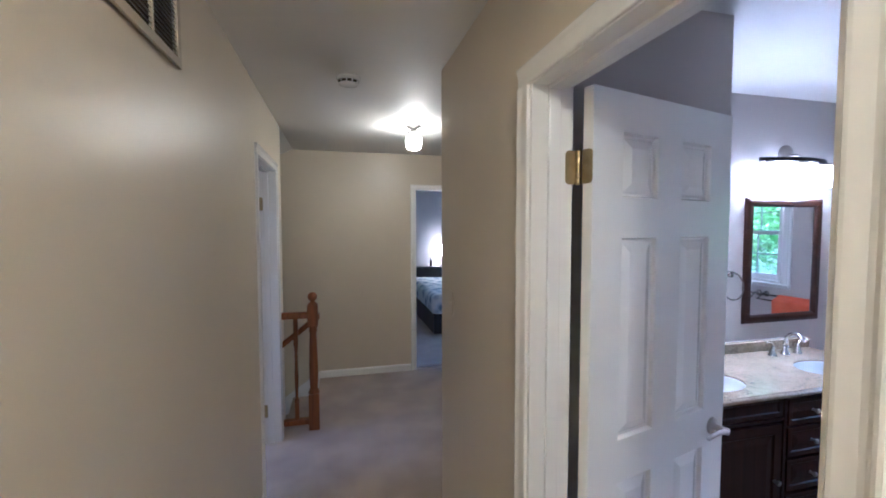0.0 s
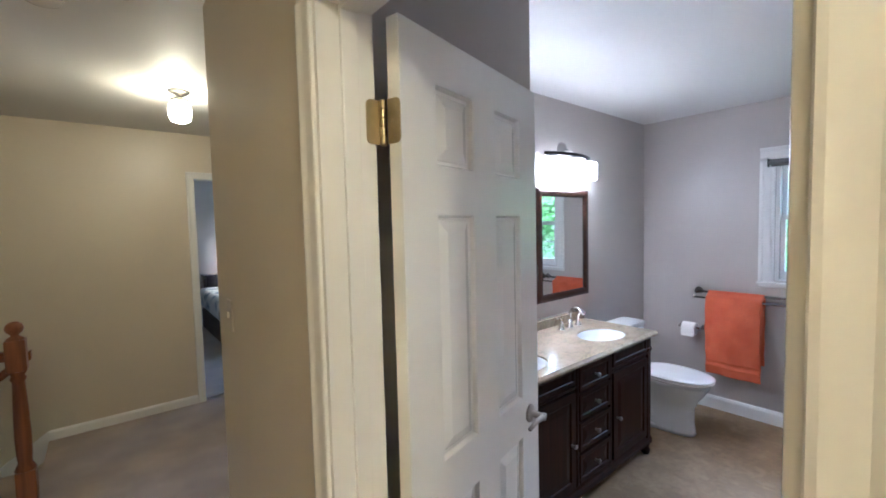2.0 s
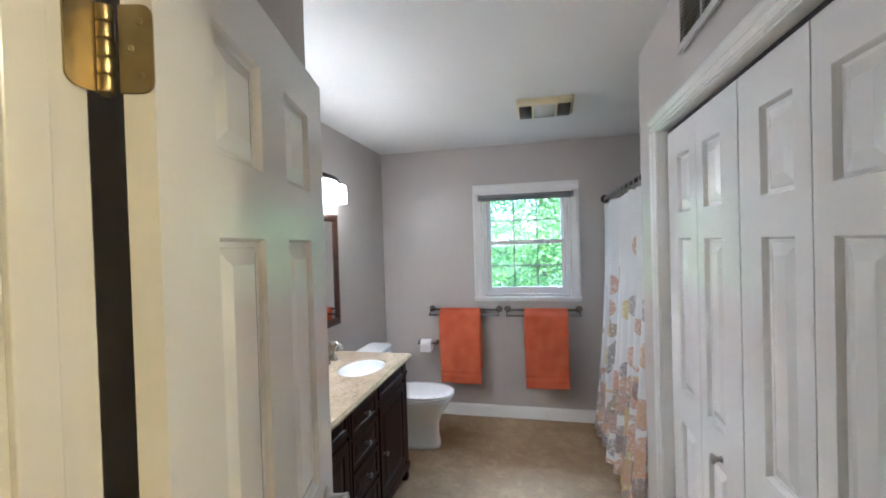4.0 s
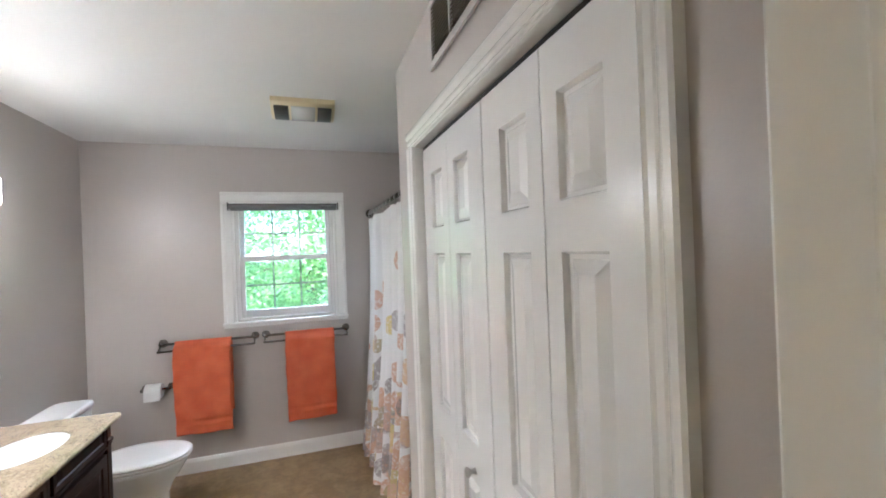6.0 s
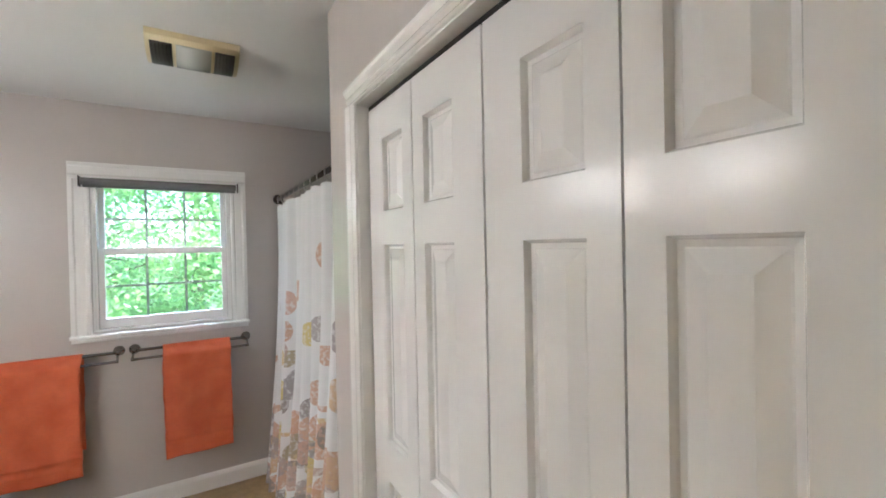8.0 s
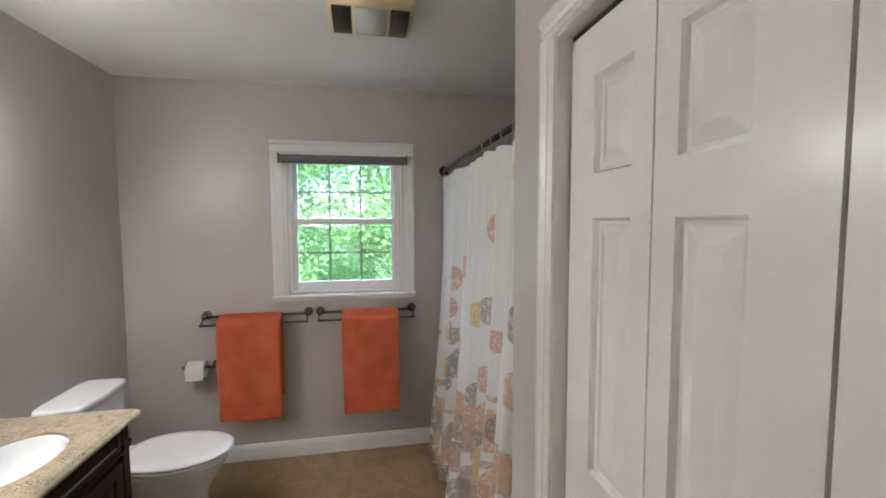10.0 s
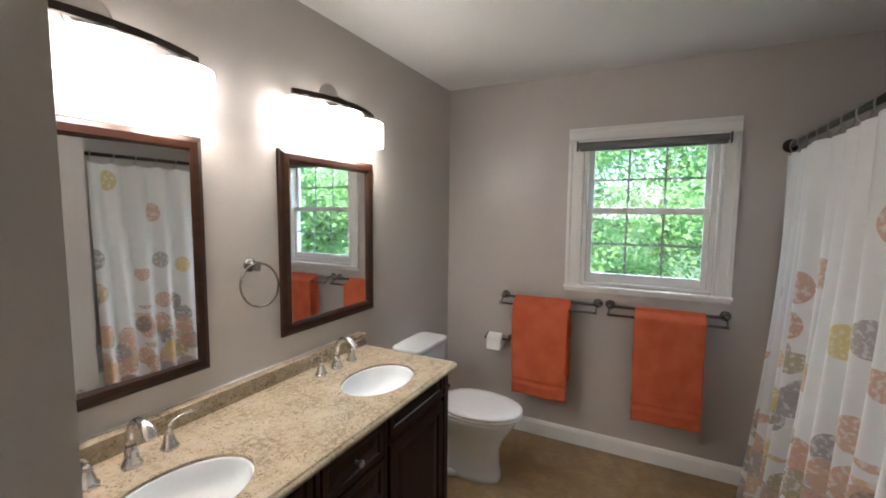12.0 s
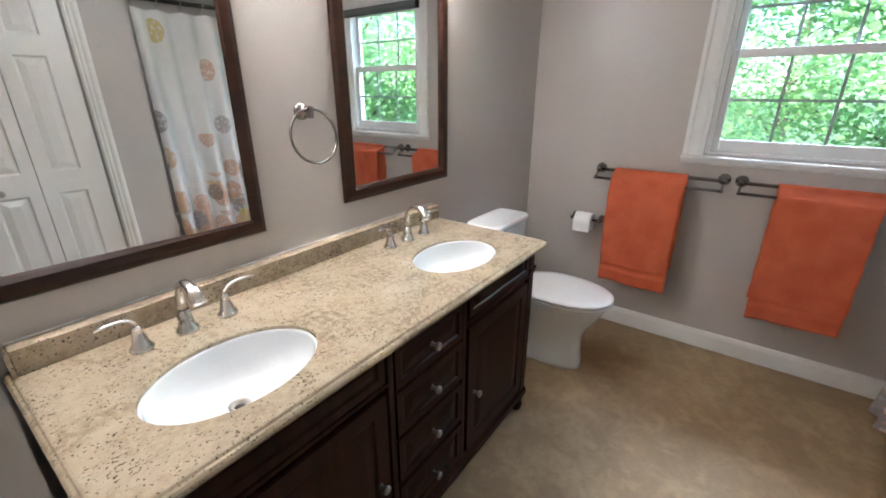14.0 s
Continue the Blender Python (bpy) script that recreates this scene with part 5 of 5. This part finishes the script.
def curtain():
    b = bmesh.new()
    uv = b.loops.layers.uv.new("UVMap")
    nx, nz = 220, 44
    x0, x1, z0, z1 = CEND + 0.03, WX - 0.035, 0.03, 1.862
    grid, us = [], []
    arc, prev = 0.0, None
    for i in range(nx + 1):
        u = i / nx
        x = x0 + (x1 - x0) * u
        y = 0.036 * math.sin(u * 11 * 2 * math.pi + 0.5 * math.sin(9 * u)) + 0.014 * math.sin(u * 29 + 1)
        if prev:
            arc += math.hypot(x - prev[0], y - prev[1])
        prev = (x, y)
        us.append(arc)
        col = []
        for j in range(nz + 1):
            v = j / nz
            z = z0 + (z1 - z0) * v
            low = 1 - v
            amp = 0.55 + 0.75 * low
            yy = RY + 0.012 + y * amp + 0.085 * low * low + 0.012 * math.sin(2.5 * v + 17 * u)
            xx = x + 0.02 * low * math.sin(13 * u)
            scal = 0.010 * abs(math.sin(u * 11 * math.pi)) if j == nz else 0
            hem = 0.05 * low * low * math.sin(4 * u + 0.6)
            col.append(b.verts.new((min(xx, WX - 0.02), yy, z - scal + hem)))
        grid.append(col)
    for i in range(nx):
        for j in range(nz):
            f = b.faces.new((grid[i][j], grid[i + 1][j], grid[i + 1][j + 1], grid[i][j + 1]))
            f.smooth = True
            for loop, (a, c) in zip(f.loops, ((i, j), (i + 1, j), (i + 1, j + 1), (i, j + 1))):
                loop[uv].uv = (us[a], z0 + (z1 - z0) * c / nz)
    return b


tagged(part("shower_curtain", curtain(), M_CURTAIN), "white shower curtain printed with grey, coral and yellow flowers", "shower curtain")

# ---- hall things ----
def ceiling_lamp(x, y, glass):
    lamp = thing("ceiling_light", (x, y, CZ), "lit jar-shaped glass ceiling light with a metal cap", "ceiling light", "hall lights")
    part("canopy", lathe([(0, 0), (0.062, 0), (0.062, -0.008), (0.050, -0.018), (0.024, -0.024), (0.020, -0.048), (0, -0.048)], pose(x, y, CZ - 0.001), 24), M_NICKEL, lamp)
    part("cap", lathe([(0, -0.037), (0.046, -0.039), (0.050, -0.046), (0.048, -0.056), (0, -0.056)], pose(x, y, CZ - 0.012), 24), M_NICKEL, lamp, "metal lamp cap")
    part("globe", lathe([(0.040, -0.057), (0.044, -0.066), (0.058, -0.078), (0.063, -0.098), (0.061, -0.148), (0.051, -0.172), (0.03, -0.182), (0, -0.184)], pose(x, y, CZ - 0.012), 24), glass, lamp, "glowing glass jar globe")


ceiling_lamp(0.565, 3.20, M_HALLGLOW)
ceiling_lamp(0.0, -0.85, M_HALLGLOW_NEAR)      # unseen lamp added further back along the hall, assumed from the bright near walls

smoke = thing("smoke_detector", (0.022, 2.215, CZ), "white round smoke detector on the ceiling", "smoke detector")
part("base", lathe([(0, 0), (0.066, 0), (0.066, -0.010), (0.060, -0.014), (0, -0.014)], pose(0.022, 2.215, CZ - 0.0005), 28), M_WHITE, smoke)
part("cover", lathe([(0.055, -0.0145), (0.056, -0.028), (0.050, -0.040), (0.034, -0.045), (0, -0.046)], pose(0.022, 2.215, CZ), 28), M_WHITE, smoke)
# inlets aren't cut: dark blocks on the rim give their shade
for k in range(4):
    a = -40 + 32 * k
    bx = box(-0.012, 0.012, -0.0575, -0.052, -0.034, -0.021)
    bx.transform(pose(0.022, 2.215, CZ, 0, 0, a - 20))
    part("slot", bx, M_GAPSHADE, smoke, "dark block standing for a shaded smoke inlet slot")

sw = thing("light_switch", (HX, 1.795, 1.255), "ivory light switch plate on the hall wall", "light switch")
part("plate", box(HX - 0.006, HX, 1.760, 1.830, 1.195, 1.310, 0.003), M_PLATE, sw)
part("toggle", box(HX - 0.016, HX - 0.006, 1.790, 1.800, 1.243, 1.266, 0.003), M_PLATE, sw)

# newel, guard and stairs
NX, NY = -0.256, 3.335
stair_rail = thing("stair_railing", (NX, NY, FZ), "stained oak newel post with a short guard rail and handrail", "railing")
b = box(NX - 0.042, NX + 0.042, NY - 0.042, NY + 0.042, FZ, FZ + 0.30, 0.004)
lathe([(0.042, 0.30), (0.046, 0.305), (0.040, 0.32), (0.030, 0.345), (0.034, 0.40), (0.036, 0.50), (0.032, 0.66), (0.027, 0.80), (0.034, 0.815), (0.034, 0.825), (0.028, 0.835), (0.040, 0.86)], pose(NX, NY, FZ), 24, b)
box(NX - 0.042, NX + 0.042, NY - 0.042, NY + 0.042, FZ + 0.86, FZ + 1.035, 0.005, b)
part("newel_post", b, M_OAK, stair_rail)
b = lathe([(0, 1.035), (0.040, 1.035), (0.034, 1.045), (0.018, 1.055), (0.018, 1.062), (0.034, 1.078), (0.040, 1.098), (0.034, 1.118), (0.018, 1.132), (0, 1.136)], pose(NX, NY, FZ), 24)
part("ball_cap", b, M_OAK, stair_rail)
RAIL = [(-0.028, 0), (0.028, 0), (0.033, 0.018), (0.030, 0.038), (0.018, 0.050), (-0.018, 0.050), (-0.030, 0.038), (-0.033, 0.018)]
part("guard_rail", sweep(RAIL, ((NX - 0.042, NY, FZ + 0.925), (LX + 0.002, NY, FZ + 0.925), (0, 1, 0), (0, 0, 1))), M_OAK, stair_rail)
part("shoe_rail", box(LX + 0.002, NX - 0.042, NY - 0.03, NY + 0.03, FZ + 0.05, FZ + 0.09, 0.004), M_OAK, stair_rail)
bxp = NX - 0.135
b = box(bxp - 0.017, bxp + 0.017, NY - 0.017, NY + 0.017, FZ + 0.0905, FZ + 0.24, 0.003)
lathe([(0.017, 0.24), (0.021, 0.246), (0.016, 0.256), (0.011, 0.272), (0.014, 0.36), (0.016, 0.44), (0.011, 0.60), (0.015, 0.615), (0.010, 0.63), (0.016, 0.70), (0.017, 0.705)], pose(bxp, NY, FZ), 16, b)
box(bxp - 0.017, bxp + 0.017, NY - 0.017, NY + 0.017, FZ + 0.705, FZ + 0.9245, 0.003, b)
part("baluster", b, M_OAK, stair_rail)
part("handrail", sweep(RAIL, ((NX + 0.05, NY + 0.085, FZ + 0.90), (NX - 2.2, NY + 0.085, FZ + 0.90 - 1.75), (0, 1, 0), (0, 0, 1))), M_OAK, stair_rail)
part("rail_bracket", box(NX - 0.02, NX + 0.02, NY + 0.042, NY + 0.09, FZ + 0.85, FZ + 0.88, 0.004), M_OAK, stair_rail)
stairs = thing("staircase", (-1.2, 4.0, -2.0), "carpeted staircase going down", "stairs", kind="structure")
for k in range(10):
    x1 = NX - 0.002 - 0.265 * k
    part("step", box(max(x1 - 0.29, -3.19), x1, 3.478, FY - 0.003, FZ - 0.185 * (k + 1) - 0.06, FZ - 0.185 * (k + 1), 0.01), M_CARPET, stairs)
    part("riser", box(x1 - 0.02, x1, 3.478, FY - 0.003, FZ - 0.185 * (k + 1), FZ - 0.185 * k - (0.0 if k else 0.101)), M_CARPET, stairs)
structure("trim", sweep([(0, 0), (0.014, 0), (0.014, 0.20), (0, 0.20)], ((NX, FY, FZ - 0.12), (NX - 2.6, FY, FZ - 0.12 - 1.815), (0, -1, 0), (0, 0, 1))), M_WHITE, "white stair skirt board", "trim")

# ---- bedroom seen through its doorway ----
bed = thing("bed", (2.2, 6.6, FZ), "bed with a black frame and a blue floral comforter", "bed")
b = box(1.32, 3.1, 5.9, 7.9, 0.30, 0.62, 0.09, segments=4)
for v in b.verts:
    v.co.z += 0.025 * math.sin(6 * v.co.x) * math.sin(5 * v.co.y)
part("comforter", b, M_COMF, bed)
part("bed_frame", box(1.36, 3.06, 5.94, 7.9, FZ + 0.02, 0.30, 0.01), M_BLACKF, bed, "black wooden bed frame")
dresser = thing("dresser", (1.9, 8.0, FZ), "black wooden dresser against the bedroom wall", "dresser")
part("body", box(1.45, 2.9, 7.92, 8.19, FZ, 0.80, 0.008), M_BLACKF, dresser)
part("top", box(1.42, 2.93, 7.91, 8.195, 0.8005, 0.83, 0.006), M_BLACKF, dresser)
tl = thing("table_lamp", (2.02, 8.05, 0.83), "lit table lamp with a white shade on the dresser", "table lamp")
part("base", lathe([(0, 0), (0.06, 0), (0.055, 0.015), (0.02, 0.03), (0.03, 0.10), (0.035, 0.16), (0.012, 0.24), (0, 0.24)], pose(2.02, 8.05, 0.8302), 20), M_BRONZE, tl)
part("shade", lathe([(0.115, 0.22), (0.115, 0.225), (0.08, 0.42), (0.078, 0.42), (0.112, 0.22)], pose(2.02, 8.05, 0.83), 24), M_BEDGLOW, tl, "glowing cloth lamp shade")
bt = thing("bottle", (1.78, 8.03, 0.83), "small dark bottle on the dresser", "bottle")
part("glass", lathe([(0, 0), (0.03, 0), (0.03, 0.11), (0.012, 0.14), (0.012, 0.18), (0, 0.18)], pose(1.78, 8.03, 0.8302), 16), M_BRONZE, bt)

# ---- outdoors ----
g = box(WX + 0.4, 400, -300, 300, -3.2, -3.0)
box(-400, WX + 0.4, -300, -4, -3.2, -3.0, bm=g)
structure("ground", g, M_GROUND, "green lawn behind the house", "ground")


def tree(x, y, height, spread, seed, n_leaf):
    rng = random.Random(seed)
    t = thing("tree", (x, y, -3.0), "leafy green maple tree outside the window", "tree", "trees behind the house")
    b = tube([(x, y, -3.0), (x + 0.1, y, -1.0), (x - 0.05, y + 0.1, 1.5), (x + 0.1, y, height * 0.7 - 3)], 0.2, 10, taper=[0.26, 0.2, 0.15, 0.06])
    tips = []
    for k in range(26):
        z = -1.4 + (height - 2.6) * rng.random() ** 0.8
        a = rng.uniform(0, 2 * math.pi)
        r = spread * (0.55 + 0.45 * rng.random()) * (1 - 0.45 * max(0, (z + 3) / height - 0.45))
        p0 = Vector((x, y, z - 0.5))
        p2 = Vector((x + r * math.cos(a), y + r * math.sin(a), z + 0.5 + 0.4 * rng.random()))
        p1 = (p0 + p2) / 2 + Vector((0, 0, 0.25))
        tube([p0, p1, p2], 0.03, 6, b, taper=[0.035, 0.02, 0.008])
        for f in (0.35, 0.55, 0.75, 0.9, 1.0):
            tips.append((p0.lerp(p1, f / 0.5) if f < 0.5 else p1.lerp(p2, (f - 0.5) / 0.5), 0.35 + 0.4 * f))
    part("trunk", b, M_BARK, t, "grey-brown tree trunk with limbs")
    verts, faces = [], []
    for _ in range(int(n_leaf * 1.7)):
        c, s = tips[rng.randrange(len(tips))]
        p = c + Vector((rng.gauss(0, s * 0.6), rng.gauss(0, s * 0.6), rng.gauss(0, s * 0.42)))
        d = Vector((rng.uniform(-1, 1), rng.uniform(-1, 1), rng.uniform(-0.8, 0.2))).normalized()
        w = d.cross(Vector((rng.uniform(-1, 1), rng.uniform(-1, 1), 1))).normalized()
        L = rng.uniform(0.06, 0.115)
        k = len(verts)
        verts += [p, p + d * L * 0.45 + w * L * 0.42, p + d * L, p + d * L * 0.45 - w * L * 0.42]
        faces.append((k, k + 1, k + 2, k + 3))
    me = bpy.data.meshes.new("crown")
    me.from_pydata(verts, [], faces)
    me.materials.append(M_LEAF)
    ob = new("crown", me)
    ob.parent = t
    ob.location = (-x, -y, 3.0)
    return tagged(ob, "crown of small green leaves")


tree(8.6, -4.6, 7.0, 2.8, 6, 20250)
tree(11.5, -8.5, 8.0, 3.2, 7, 14463)
tree(10.5, 2.8, 8.0, 3.0, 1, 23141)
tree(9.6, -1.6, 7.2, 2.8, 2, 21695)
tree(13.6, 3.4, 9.0, 4.3, 3, 26000)
tree(17.5, 0.2, 10.5, 4.4, 5, 24000)
